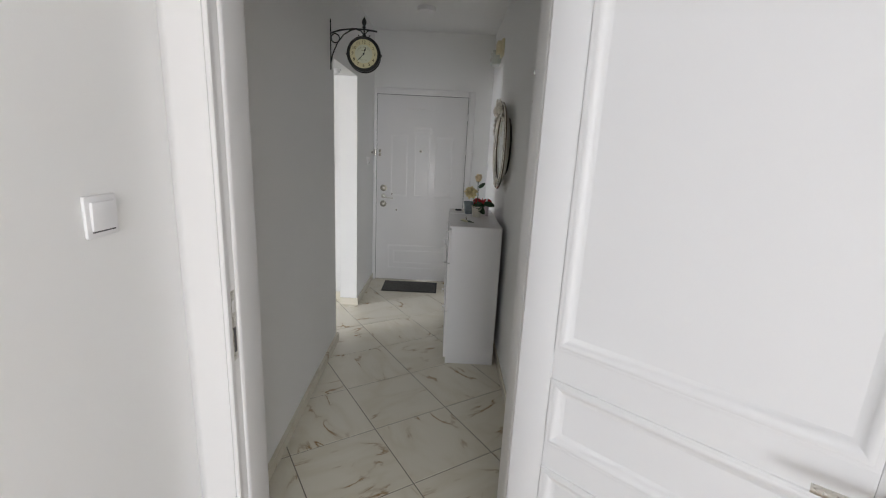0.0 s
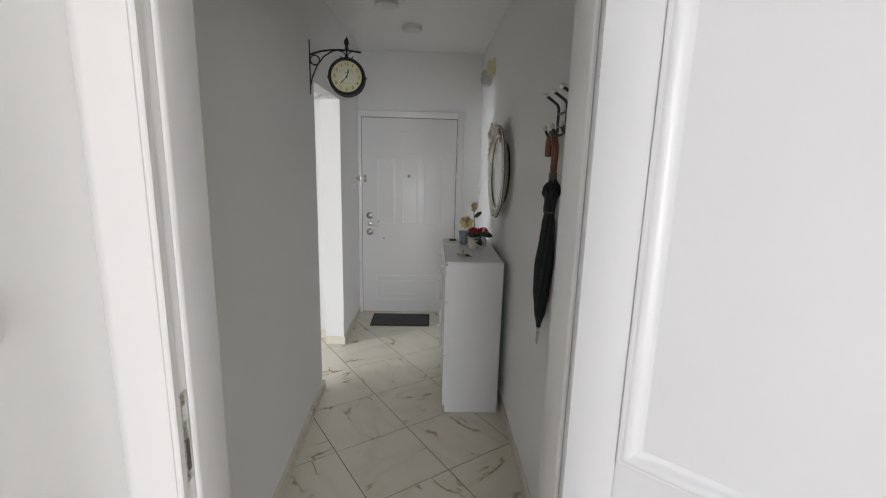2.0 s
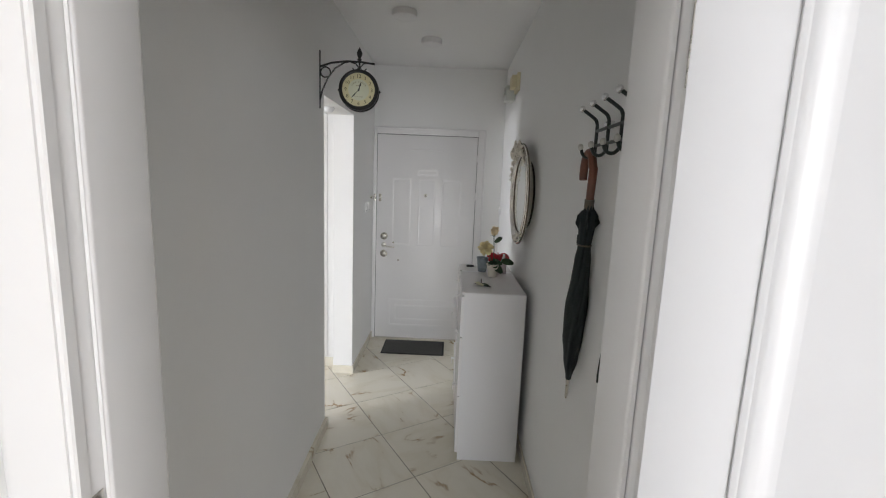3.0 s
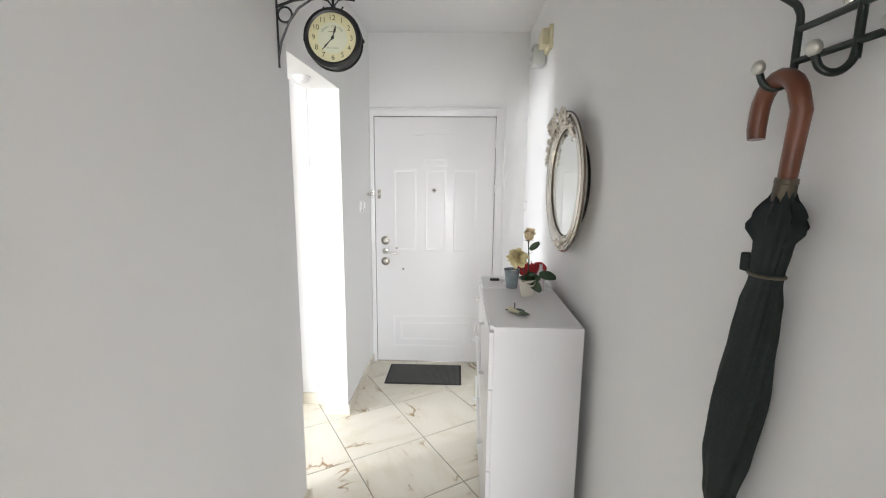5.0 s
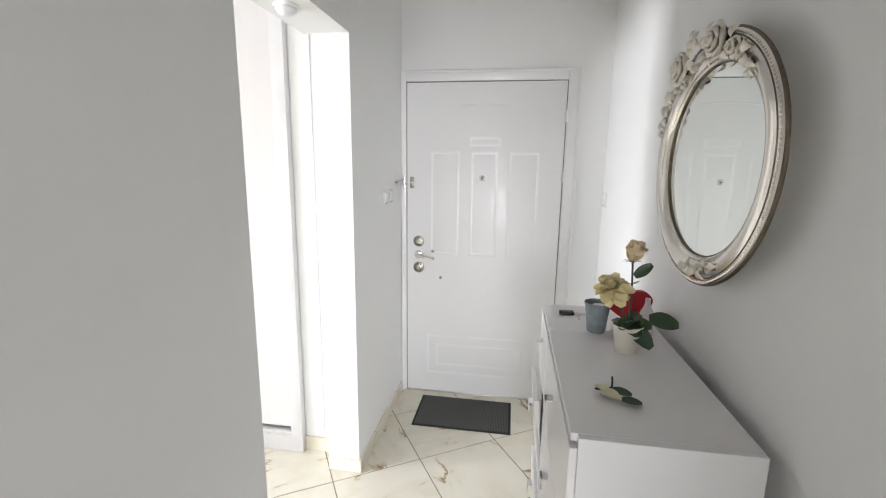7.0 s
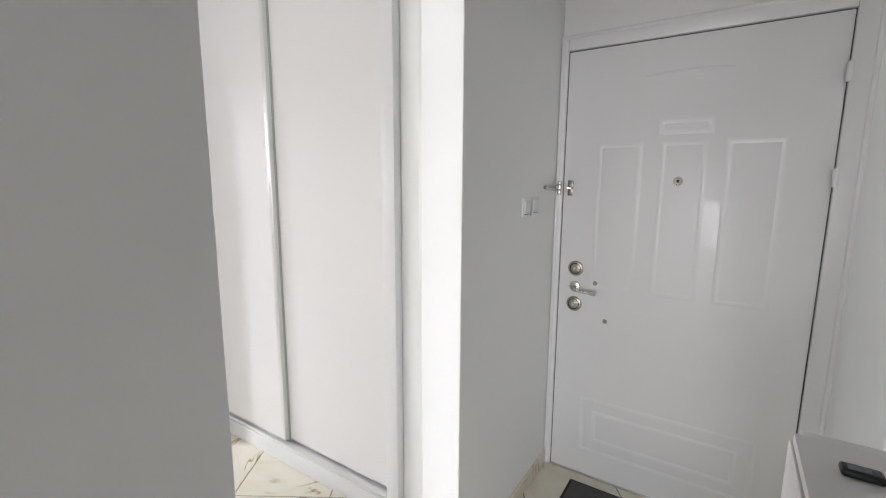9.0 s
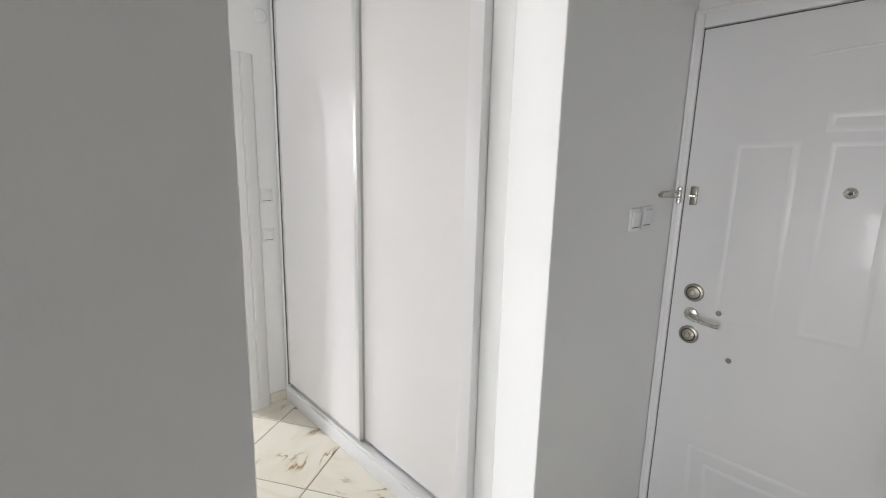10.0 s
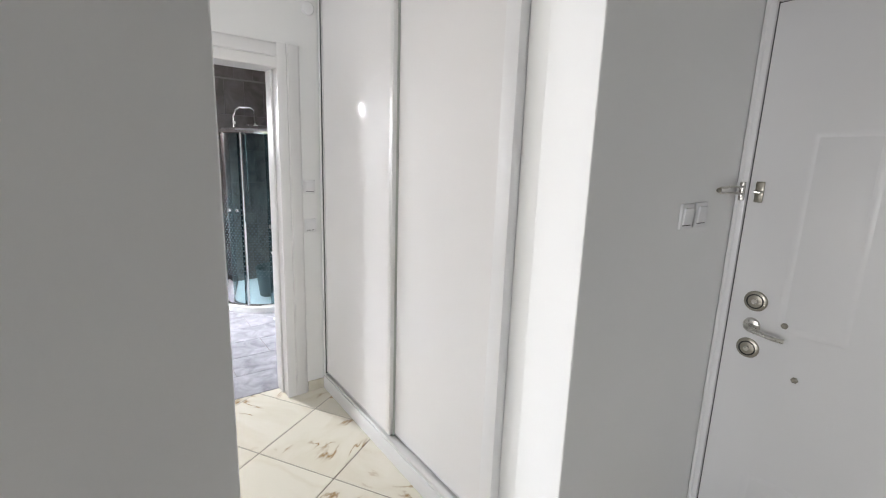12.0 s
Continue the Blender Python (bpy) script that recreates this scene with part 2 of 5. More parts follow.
def lathe(profile, n=32, m=None, cap=True):
    """A profile of (radius, z) turned about z."""
    bm = bmesh.new()
    rings = []
    for r, z in profile:
        rings.append([bm.verts.new((r * math.cos(2 * math.pi * i / n), r * math.sin(2 * math.pi * i / n), z)) for i in range(n)])
    for a, b in zip(rings, rings[1:]):
        for i in range(n):
            j = (i + 1) % n
            bm.faces.new((a[i], a[j], b[j], b[i]))
    if cap:
        for ring in (rings[0], rings[-1]):
            if profile[0 if ring is rings[0] else -1][0] > 1e-5:
                bm.faces.new(ring)
    bmesh.ops.remove_doubles(bm, verts=bm.verts, dist=1e-6)
    if m is not None:
        bm.transform(m)
    return bm


def tube(path, radius, n=10, closed=False, flat=1.0):
    """A round bar along a path of points; radius a number or one for each point."""
    pts = [Vector(p) for p in path]
    rad = radius if isinstance(radius, (list, tuple)) else [radius] * len(pts)
    bm = bmesh.new()
    rings, side = [], None
    for i, p in enumerate(pts):
        q0 = pts[i - 1] if i or closed else p
        q1 = pts[(i + 1) % len(pts)] if i + 1 < len(pts) or closed else p
        d = (q1 - q0).normalized()
        if side is None:
            side = d.orthogonal().normalized()
        side = (side - d * side.dot(d)).normalized()
        up = d.cross(side)
        rings.append([bm.verts.new(p + rad[i] * (math.cos(a) * side + flat * math.sin(a) * up)) for a in (2 * math.pi * k / n for k in range(n))])
    pairs = list(zip(rings, rings[1:])) + ([(rings[-1], rings[0])] if closed else [])
    for a, b in pairs:
        for k in range(n):
            j = (k + 1) % n
            bm.faces.new((a[k], a[j], b[j], b[k]))
    if not closed:
        bm.faces.new(rings[0]), bm.faces.new(rings[-1])
    return bm


def glide(pts, n=5):
    """A smooth path through the points."""
    p = [Vector(q) for q in pts]
    p = [p[0] * 2 - p[1]] + p + [p[-1] * 2 - p[-2]]
    out = []
    for a, b, c, d in zip(p, p[1:], p[2:], p[3:]):
        for k in range(n):
            t = k / n
            out.append(0.5 * (2 * b + (c - a) * t + (2 * a - 5 * b + 4 * c - d) * t * t + (3 * b - a - 3 * c + d) * t ** 3))
    return out + [p[-2]]


def ball(c, r, sx=1, sy=1, sz=1, sub=2):
    bm = bmesh.new()
    bmesh.ops.create_icosphere(bm, subdivisions=sub, radius=r)
    for v in bm.verts:
        v.co = Vector((c[0] + v.co.x * sx, c[1] + v.co.y * sy, c[2] + v.co.z * sz))
    return bm


def frame_sweep(x0, x1, z0, z1, profile, m):
    """A rectangular moulding with mitred corners. profile: (inset, height) outwards in; height is along local -y."""
    bm = bmesh.new()
    rings = []
    for o, h in profile:
        rings.append([bm.verts.new(p) for p in ((x0 + o, -h, z0 + o), (x1 - o, -h, z0 + o), (x1 - o, -h, z1 - o), (x0 + o, -h, z1 - o))])
    for a, b in zip(rings, rings[1:]):
        for k in range(4):
            j = (k + 1) % 4
            bm.faces.new((a[k], a[j], b[j], b[k]))
    bm.transform(m)
    return bm


def arc(c, r, a0, a1, n, plane='xz', ry=None):
    out = []
    for i in range(n + 1):
        a = radians(a0 + (a1 - a0) * i / n)
        u, v = r * math.cos(a), (ry or r) * math.sin(a)
        out.append((c[0] + u, c[1], c[2] + v) if plane == 'xz' else (c[0], c[1] + u, c[2] + v) if plane == 'yz' else (c[0] + u, c[1] + v, c[2]))
    return out


def letters(text, size, mat, m, parent, name="lettering", extrude=0.0004):
    cu = bpy.data.curves.new(name, 'FONT')
    cu.body, cu.size, cu.extrude, cu.align_x, cu.align_y = text, size, extrude, 'CENTER', 'CENTER'
    tmp = bpy.data.objects.new("tmp", cu)
    scene.collection.objects.link(tmp)
    dg = bpy.context.evaluated_depsgraph_get()
    me = bpy.data.meshes.new_from_object(tmp.evaluated_get(dg))
    bpy.data.objects.remove(tmp)
    bm = bmesh.new()
    bm.from_mesh(me)
    bpy.data.meshes.remove(me)
    bm.transform(m)
    return part(name, bm, mat, parent, smooth=0)


def struct(name, bm, mat, label, category, smooth=30):
    return tagged(part(name, bm, mat, smooth=smooth), label, category, kind="structure")


# ---- plan (metres) ----
XL, XR = -0.468, 0.757          # corridor walls
TW = 0.200                      # thickness of the partition on the left
YC, YP = 3.318, 4.102           # opening to the side hall
YD = 4.975                      # wall of the entrance door
H, HEAD = 2.62, 2.047           # ceiling, head of the opening
XB = -2.405                     # wall with the bathroom door
YW = 4.19                       # front of the wardrobe
JL, JR, YR, YJ = -0.254, 0.574, 1.320, 1.475   # inner doorway: jambs, room face, corridor face
ROOM_L = -0.383                 # side wall of the room behind


def worn_post(x0, x1, y0, y1, z0, z1, seed, wear=1.0):
    """A plastered wall end whose corners are a little chipped and uneven."""
    rnd = random.Random(seed)
    bm = bmesh.new()
    n, rings = 130, []
    for i in range(n + 1):
        z = z0 + (z1 - z0) * i / n
        ring = []
        for x, y, sx, sy in ((x0, y0, 1, 1), (x1, y0, -1, 1), (x1, y1, -1, -1), (x0, y1, 1, -1)):
            c = 0.0020 + wear * (abs(rnd.gauss(0, 0.0006)) + (rnd.uniform(0.001, 0.0035) if rnd.random() < 0.06 else 0))
            a, b = Vector((x, y + sy * c, z)), Vector((x + sx * c, y, z))
            ring += [a, b] if sx * sy > 0 else [b, a]
        rings.append([bm.verts.new(q) for q in ring])
    for a, b in zip(rings, rings[1:]):
        for i in range(8):
            j = (i + 1) % 8
            bm.faces.new((a[i], a[j], b[j], b[i]))
    bm.faces.new(rings[0]), bm.faces.new(rings[-1])
    return bm


def splay(y):
    """The left wall runs slightly inwards towards the inner doorway."""
    return XL + 0.060 * (YC - y) / (YC - YJ)


# walls
left = worn_post(XL - TW, XL, YJ, YC, 0, H, 7, 0.35)
for v in left.verts:
    if v.co.x > XL - 0.05:
        v.co.x += splay(v.co.y) - XL
struct("wall_corridor_left", merge(left, box(XL - TW, XL, YC, YP, HEAD, H)), WALL, "matt white plastered corridor wall with a plain opening", "wall")
struct("wall_pier", worn_post(XL - 0.158, XL, YP, YD + 0.15, 0, H, 3), WALL, "white plastered wall pier beside the wardrobe", "wall")
struct("wall_corridor_right", box(XR, XR + 0.15, YR, YD + 0.15, 0, H), WALL, "matt white plastered corridor wall", "wall")
struct("wall_entrance", boxes((XL, -0.455, YD, YD + 0.15, 0, H), (0.58, XR, YD, YD + 0.15, 0, H), (-0.455, 0.58, YD, YD + 0.15, 2.05, H)), WALL, "white plastered wall round the entrance door", "wall")
struct("wall_stair_landing", box(-0.6, 0.9, 5.3, 5.4, 0, H), WALL, "plain white wall behind the entrance door", "wall")
# wall with the inner doorway, and the room behind
struct("wall_room_door", boxes((ROOM_L - 0.3, JL - 0.028, YR, YJ, 0, H), (JR + 0.028, 3.2, YR, YJ, 0, H), (JL - 0.028, JR + 0.028, YR, YJ, 2.06, H)), WALL, "white wall pierced by the inner doorway", "wall")
struct("wall_room_left", box(ROOM_L - 0.2, ROOM_L, -4.8, YR, 0, H), WALL, "white wall with a light switch", "wall")
struct("wall_room_right", box(3.0, 3.2, -4.8, YR, 0, H), WALL, "plain white room wall", "wall")
struct("wall_room_back", boxes((2.25, 3.0, -4.8, -4.6, 0, H), (ROOM_L, 0.05, -4.8, -4.6, 0, H), (0.05, 2.25, -4.8, -4.6, 0, 0.5), (0.05, 2.25, -4.8, -4.6, 2.3, H)), WALL, "white room wall with a wide window opening", "wall")
# side hall
struct("wall_hall_west", boxes((XB - 0.15, XB, 1.15, 1.80, 0, H), (XB - 0.15, XB, 1.80, 2.85, 2.03, H), (XB - 0.15, XB, 2.85, 3.125, 0, H),
                               (XB - 0.15, XB, 3.125, 3.98, 1.97, H), (XB - 0.15, XB, 3.98, 4.95, 0, H)), WALL, "white hall wall with two doorways", "wall")
struct("wall_hall_south", boxes((XB, -2.15, 1.15, 1.3, 0, H), (-0.85, XL - TW, 1.15, 1.3, 0, H), (-2.15, -0.85, 1.15, 1.3, 0, 0.85), (-2.15, -0.85, 1.15, 1.3, 2.15, H)), WALL, "white hall wall, out of view, with an added window", "wall")
struct("wall_hall_north", box(XB, XL - TW, 4.82, 4.95, 0, H), WALL, "plain white wall behind the wardrobe", "wall")
struct("wall_west_room", boxes((-5.25, -5.1, -0.3, 0.55, 0, H), (-5.25, -5.1, 1.35, 2.75, 0, H), (-5.25, -5.1, 0.55, 1.35, 0, 0.9), (-5.25, -5.1, 0.55, 1.35, 2.1, H)), WALL, "white wall of the far room with a window", "wall")
struct("wall_west_room_south", box(-5.25, XB - 0.15, -0.45, -0.3, 0, H), WALL, "plain white wall of the far room", "wall")
struct("wall_west_room_east", box(XB - 0.15, XB, -0.3, 1.15, 0, H), WALL, "plain white wall of the far room", "wall")
struct("floor_west_room", box(-5.25, XB - 0.04, -0.45, 2.80, -0.08, 0.005), LAMINATE, "pale wood floor of the far room", "floor")
struct("wall_recess", box(-0.810, XL - 0.158, 4.225, 4.82, 0, H), WALL, "white wall recess beside the wardrobe", "wall")
struct("wall_trim_strip", box(-0.720, -0.700, 4.217, 4.225, 0.085, 2.4, 0.003), TRIM, "white painted cover strip in the recess", "trim")
# bathroom
struct("wall_bath_west", box(-5.05, -4.90, 2.92, 5.0, 0, H), BATHGROUT, "tiled bathroom wall", "wall")
struct("wall_bath_north", box(-4.9, XB - 0.15, 4.86, 5.0, 0, H), BATHGROUT, "tiled bathroom wall", "wall")
struct("wall_bath_south", boxes((-4.48, XB - 0.15, 2.75, 2.92, 0, H), (-5.25, -4.80, 2.75, 2.92, 0, H), (-4.80, -4.48, 2.75, 2.92, 0, 1.82), (-4.80, -4.48, 2.75, 2.92, 2.18, H)), BATHTILE, "tiled bathroom wall with a window", "wall")
struct("ceiling", box(-5.3, 3.2, -4.8, 5.4, H, H + 0.12), CEILING, "flat matt white ceiling", "ceiling")

# floors
floor = struct("floor", box(XB - 0.134, XR + 0.1, 1.15, 5.3, -0.08, -0.0025), GROUT, "cream marble floor tiles laid diagonally with thin grey joints", "floor")
struct("floor_room", box(ROOM_L - 0.1, 3.1, -4.7, YR + 0.06, -0.08, 0.006), LAMINATE, "pale wood floor of the room", "floor")
bath_floor = struct("floor_bathroom", box(-4.95, XB - 0.135, 2.85, 4.95, -0.08, 0.0005), BATHGROUT, "grey slate bathroom floor tiles", "floor")


def baseboard(x0, x1, y0, y1, z1=0.066):
    struct("baseboard", box(x0, x1, y0, y1, 0, z1, 0.002, 1), BASEB, "beige tile baseboard", "baseboard")


struct("baseboard", prism([(splay(YJ + 0.02) - 0.003, YJ + 0.02), (splay(YJ + 0.02) + 0.020, YJ + 0.02), (XL + 0.020, YC), (XL - 0.003, YC)], 'z', 0, 0.058), BASEB, "beige tile baseboard", "baseboard")
baseboard(XL - TW - 0.011, XL + 0.020, YC, YC + 0.011)
baseboard(XL, XL + 0.011, YP, YD - 0.03)
baseboard(XL - 0.158, XL + 0.011, YP - 0.011, YP)
baseboard(XR - 0.011, XR, YJ, YD)
baseboard(0.60, XR - 0.011, YD - 0.011, YD)
baseboard(-0.810, XL - 0.158, 4.214, 4.225, 0.08)
baseboard(XB, XB + 0.011, 4.088, YW)
baseboard(XB, XB + 0.011, 2.85, 3.02)


# ---- inner doorway and its door ----
def inner_doorway():
    fr = thing("door_frame", (JL, YR, 0), "white painted timber door frame with rounded architrave", "door frame", kind="structure")
    e = 0.002
    # architrave section: (across, out), a fine groove inside and a rounded outer edge

    def section(w):
        return [(0, 0), (0, 0.017), (0.003, 0.020), (0.0095, 0.020), (0.0105, 0.0165), (0.0125, 0.0165), (0.0135, 0.020), (w - 0.034, 0.0205), (w - 0.022, 0.017), (w - 0.010, 0.009), (w, 0)]
    for s, x, w in ((-1, JL + e, 0.131), (1, JR - e, 0.10)):
        part("architrave", prism([(x + s * a, YR - o) for a, o in section(w)], 'z', 0, 2.05 + 0.10), TRIM, fr)
        part("architrave", prism([(x + s * a, YJ + o) for a, o in [(0, 0), (0, 0.013), (0.09, 0.011), (0.09, 0)]], 'z', 0, 2.05 + 0.09), TRIM, fr)
    part("architrave", prism([(YR - o, 2.05 - e + a) for a, o in section(0.11)], 'x', JL + e, JR - e), TRIM, fr)
    part("architrave", box(JL + e, JR - e, YJ, YJ + 0.012, 2.05 - e, 2.14), TRIM, fr)
    for s, x in ((-1, JL), (1, JR)):
        a, b = sorted((x, x + s * 0.028))
        part("jamb", box(a, b, YR, YJ, 0, 2.05, 0.002), TRIM, fr)
        a, b = sorted((x, x - s * 0.012))
        part("door_stop", box(a, b, YR + 0.027, YJ + 0.012, 0, 2.038, 0.009, 4), TRIM, fr)
    part("jamb", box(JL, JR, YR, YJ, 2.05, 2.06), TRIM, fr)
    part("door_stop", box(JL + 0.012, JR - 0.012, YR + 0.027, YJ + 0.012, 2.038, 2.05, 0.004), TRIM, fr)
    plate = part("strike_plate", box(JL, JL + 0.0022, YR + 0.002, YR + 0.024, 0.880, 1.090, 0.001, 1), STEEL, fr, "brushed steel strike plate")
    part("latch_hole", box(JL + 0.0020, JL + 0.0027, YR + 0.006, YR + 0.019, 1.025, 1.06), TRIM, plate)
    part("bolt_hole", box(JL + 0.0020, JL + 0.0027, YR + 0.006, YR + 0.019, 0.905, 0.98), SHADOWGAP, plate)


inner_doorway()
LEAF_M = Matrix(((0.732, 0.681, 0, 0.636), (-0.681, 0.732, 0, 1.195), (0, 0, 1, 0), (0, 0, 0, 1)))   # local x along the leaf, -y towards the room


def inner_door():
    d = thing("door_2", (0.553, 1.273, 0), "white panelled interior door standing open", "door", kind="structure")
    s0, s1, t = -0.114, 0.690, 0.04
    panels = ((1.023, 1.90), (0.752, 0.944), (0.49, 0.683), (0.14, 0.42))
    px0, px1 = -0.014, 0.584
    part("stile", box(s0, px0, 0, t, 0.012, 2.02, 0.003, 2, LEAF_M), LEAF, d)
    part("stile", box(px1, s1, 0, t, 0.012, 2.02, 0.003, 2, LEAF_M), LEAF, d)
    zs = [0.012] + [z for lo, hi in reversed(panels) for z in (lo, hi)] + [2.02]
    for i in range(0, len(zs), 2):
        part("rail", box(px0, px1, 0.0002, t, zs[i], zs[i + 1], 0, 2, LEAF_M), LEAF, d)
    prof = [(0, 0), (0.002, 0.0035), (0.007, 0.0045), (0.010, 0.0035), (0.013, 0.0045), (0.018, 0.0040), (0.027, -0.001), (0.037, -0.0065), (0.044, -0.0085)]
    for lo, hi in panels:
        part("panel_moulding", frame_sweep(px0, px1, lo, hi, prof, LEAF_M), LEAF, d)
        part("panel", box(px0 + 0.036, px1 - 0.036, 0.0083, t - 0.01, lo + 0.036, hi - 0.036, 0, 2, LEAF_M), LEAF, d)
    for z in (1.72, 1.0, 0.25):
        h = part("hinge", box(s0 - 0.002, s0 + 0.0005, 0.004, 0.034, z, z + 0.10, 0.0005, 1, LEAF_M), STEEL, d, "steel hinge leaf")
        part("hinge_pin", tube([LEAF_M @ Vector((s0 - 0.006, -0.004 + t, z)), LEAF_M @ Vector((s0 - 0.006, -0.004 + t, z + 0.10))], 0.006), STEEL, h)
    hd = part("handle", tube([LEAF_M @ Vector(p) for p in ((0.625, 0, 0.985), (0.625, -0.045, 0.985), (0.615, -0.055, 0.985), (0.58, -0.057, 0.985), (0.505, -0.055, 0.982))], [0.009, 0.009, 0.0095, 0.0095, 0.008], 12), STEEL, d, "brushed steel lever handle")
    part("rose", box(0.60, 0.65, -0.008, 0.0005, 0.86, 1.04, 0.003, 2, LEAF_M), STEEL, hd)


inner_door()


# ---- entrance door ----
def entrance_door():
    d = thing("door_1", (0.04, YD, 0), "glossy white steel entrance door with embossed panels, shut", "door", kind="structure")
    yf, yl = YD - 0.03, YD - 0.022
    ident = Matrix.Translation((0, yl, 0))
    x0, x1 = -0.430, 0.515
    part("door_leaf", box(x0, x1, yl, YD + 0.06, 0.008, 2.0, 0.004), STEEL_DOOR, d)
    part("door_frame", boxes((XL + 0.001, x0 - 0.0035, yf, YD + 0.08, 0, 2.07), (x1 + 0.0035, 0.592, yf, YD + 0.08, 0, 2.07), (x0 - 0.0035, x1 + 0.0035, yf, YD + 0.08, 2.005, 2.07), bev=0.004), STEEL_DOOR, d)
    part("frame_lip", frame_sweep(XL + 0.003, 0.590, -0.1, 2.068, [(0, 0), (0.003, 0.003), (0.012, 0.0035), (0.016, 0)], Matrix.Translation((0, yf, 0))), STEEL_DOOR, d)
    part("door_gap", boxes((x0 - 0.0035, x0, yf + 0.012, YD + 0.05, 0.0, 2.005), (x1, x1 + 0.0035, yf + 0.02, YD + 0.05, 0, 2.005), (x0, x1, yf + 0.02, YD + 0.05, 2.0, 2.005)), SHADOWGAP, d)
    part("threshold", box(x0 - 0.01, x1 + 0.01, yf + 0.002, YD + 0.1, 0, 0.008, 0.002), STEEL, d)
    ridge = [(0, 0), (0.005, 0.0011), (0.010, 0.0016), (0.015, 0.0011), (0.021, 0)]
    for a, b, lo, hi in ((-0.046, 0.150, 1.625, 1.690), (-0.034, 0.138, 0.95, 1.602), (-0.285, -0.100, 0.95, 1.602), (0.195, 0.385, 0.95, 1.602),
                         (-0.30, 0.40, 0.13, 0.41), (-0.24, 0.34, 0.19, 0.35)):
        part("embossed_panel", frame_sweep(a, b, lo, hi, ridge, ident), STEEL_DOOR, d)
    part("embossed_arch", tube([(0.04 + 0.165 * u, yl + 0.0028, 1.858 + 0.012 * (1 - u * u)) for u in [k / 10 - 1 for k in range(21)]], [0.0005] + [0.0055] * 19 + [0.0005], 10), STEEL_DOOR, d)
    turn = Matrix.Rotation(radians(90), 4, 'X')
    for z in (1.033, 0.862):
        r = part("lock_rose", lathe([(0, 0.008), (0.026, 0.008), (0.0335, 0.005), (0.036, 0)], 32, Matrix.Translation((-0.354, yl, z)) @ turn, False), BRASS_DARK, d, "dull nickel lock rose")
        part("keyhole_ring", tube([(-0.354 + 0.024 * math.cos(a), yl - 0.008, z + 0.024 * math.sin(a)) for a in [k * math.pi / 14 for k in range(28)]], 0.0022, 6, True), BLACK, r)
        part("keyhole", lathe([(0, 0.016), (0.0085, 0.016), (0.009, 0.006)], 20, Matrix.Translation((-0.354, yl, z)) @ turn, False), STEEL, r)
    hr = part("handle_rose", lathe([(0, 0.011), (0.016, 0.011), (0.024, 0.008), (0.027, 0)], 32, Matrix.Translation((-0.354, yl, 0.946)) @ turn, False), STEEL, d, "satin steel lever handle")
    part("lever", tube([(-0.354, yl, 0.946), (-0.354, yl - 0.045, 0.946), (-0.342, yl - 0.055, 0.945), (-0.30, yl - 0.056, 0.938), (-0.262, yl - 0.054, 0.933), (-0.244, yl - 0.052, 0.934)], [0.009, 0.009, 0.009, 0.0075, 0.007, 0.008], 12), STEEL, hr)
    for x, z in ((-0.262, 0.972), (-0.209, 0.80)):
        part("bolt_head", lathe([(0, 0.006), (0.006, 0.006), (0.0105, 0.003), (0.011, 0)], 6, Matrix.Translation((x, yl, z)) @ turn, False), BRASS_DARK, d)
    pe = part("peephole", lathe([(0.006, 0.007), (0.010, 0.008), (0.016, 0.006), (0.018, 0)], 28, Matrix.Translation((0.040, yl, 1.439)) @ turn, False), STEEL, d, "steel peephole")
    part("lens", lathe([(0, 0.006), (0.007, 0.0045)], 16, Matrix.Translation((0.040, yl, 1.439)) @ turn, False), BLACK, pe)
    for z in (1.80, 1.45, 0.35):
        part("hinge", tube([(x1 + 0.003, yf - 0.004, z - 0.03), (x1 + 0.003, yf - 0.004, z + 0.035)], 0.009, 12), STEEL_DOOR, d)
    # swing-bar door guard
    g = part("door_guard_plate", box(-0.410, -0.385, yl - 0.004, yl, 1.370, 1.440, 0.004, 2), BRASS_DARK, d, "nickel swing-bar door guard")
    part("guard_post", tube([(-0.392, yl - 0.002, 1.405), (-0.392, yl - 0.026, 1.405), (-0.405, yl - 0.028, 1.405)], 0.006, 10), STEEL, g)
    g2 = part("guard_hinge_plate", box(-0.456, -0.438, yf - 0.005, yf, 1.373, 1.437, 0.004, 2), BRASS_DARK, d)
    part("guard_barrel", tube([(-0.443, yf - 0.010, 1.375), (-0.443, yf - 0.010, 1.435)], 0.007, 10), STEEL, g2)
    bar = [(-0.440, yf - 0.012, 1.420), (-0.448, yf - 0.09, 1.419), (-0.450, yf - 0.165, 1.417), (-0.450, yf - 0.178, 1.409), (-0.450, yf - 0.165, 1.401), (-0.448, yf - 0.09, 1.399), (-0.440, yf - 0.012, 1.397)]
    part("swing_bar", tube(bar, 0.004, 8), STEEL, g2)
    part("bar_end", ball((-0.450, yf - 0.178, 1.409), 0.008), BRASS_DARK, g2)


entrance_door()


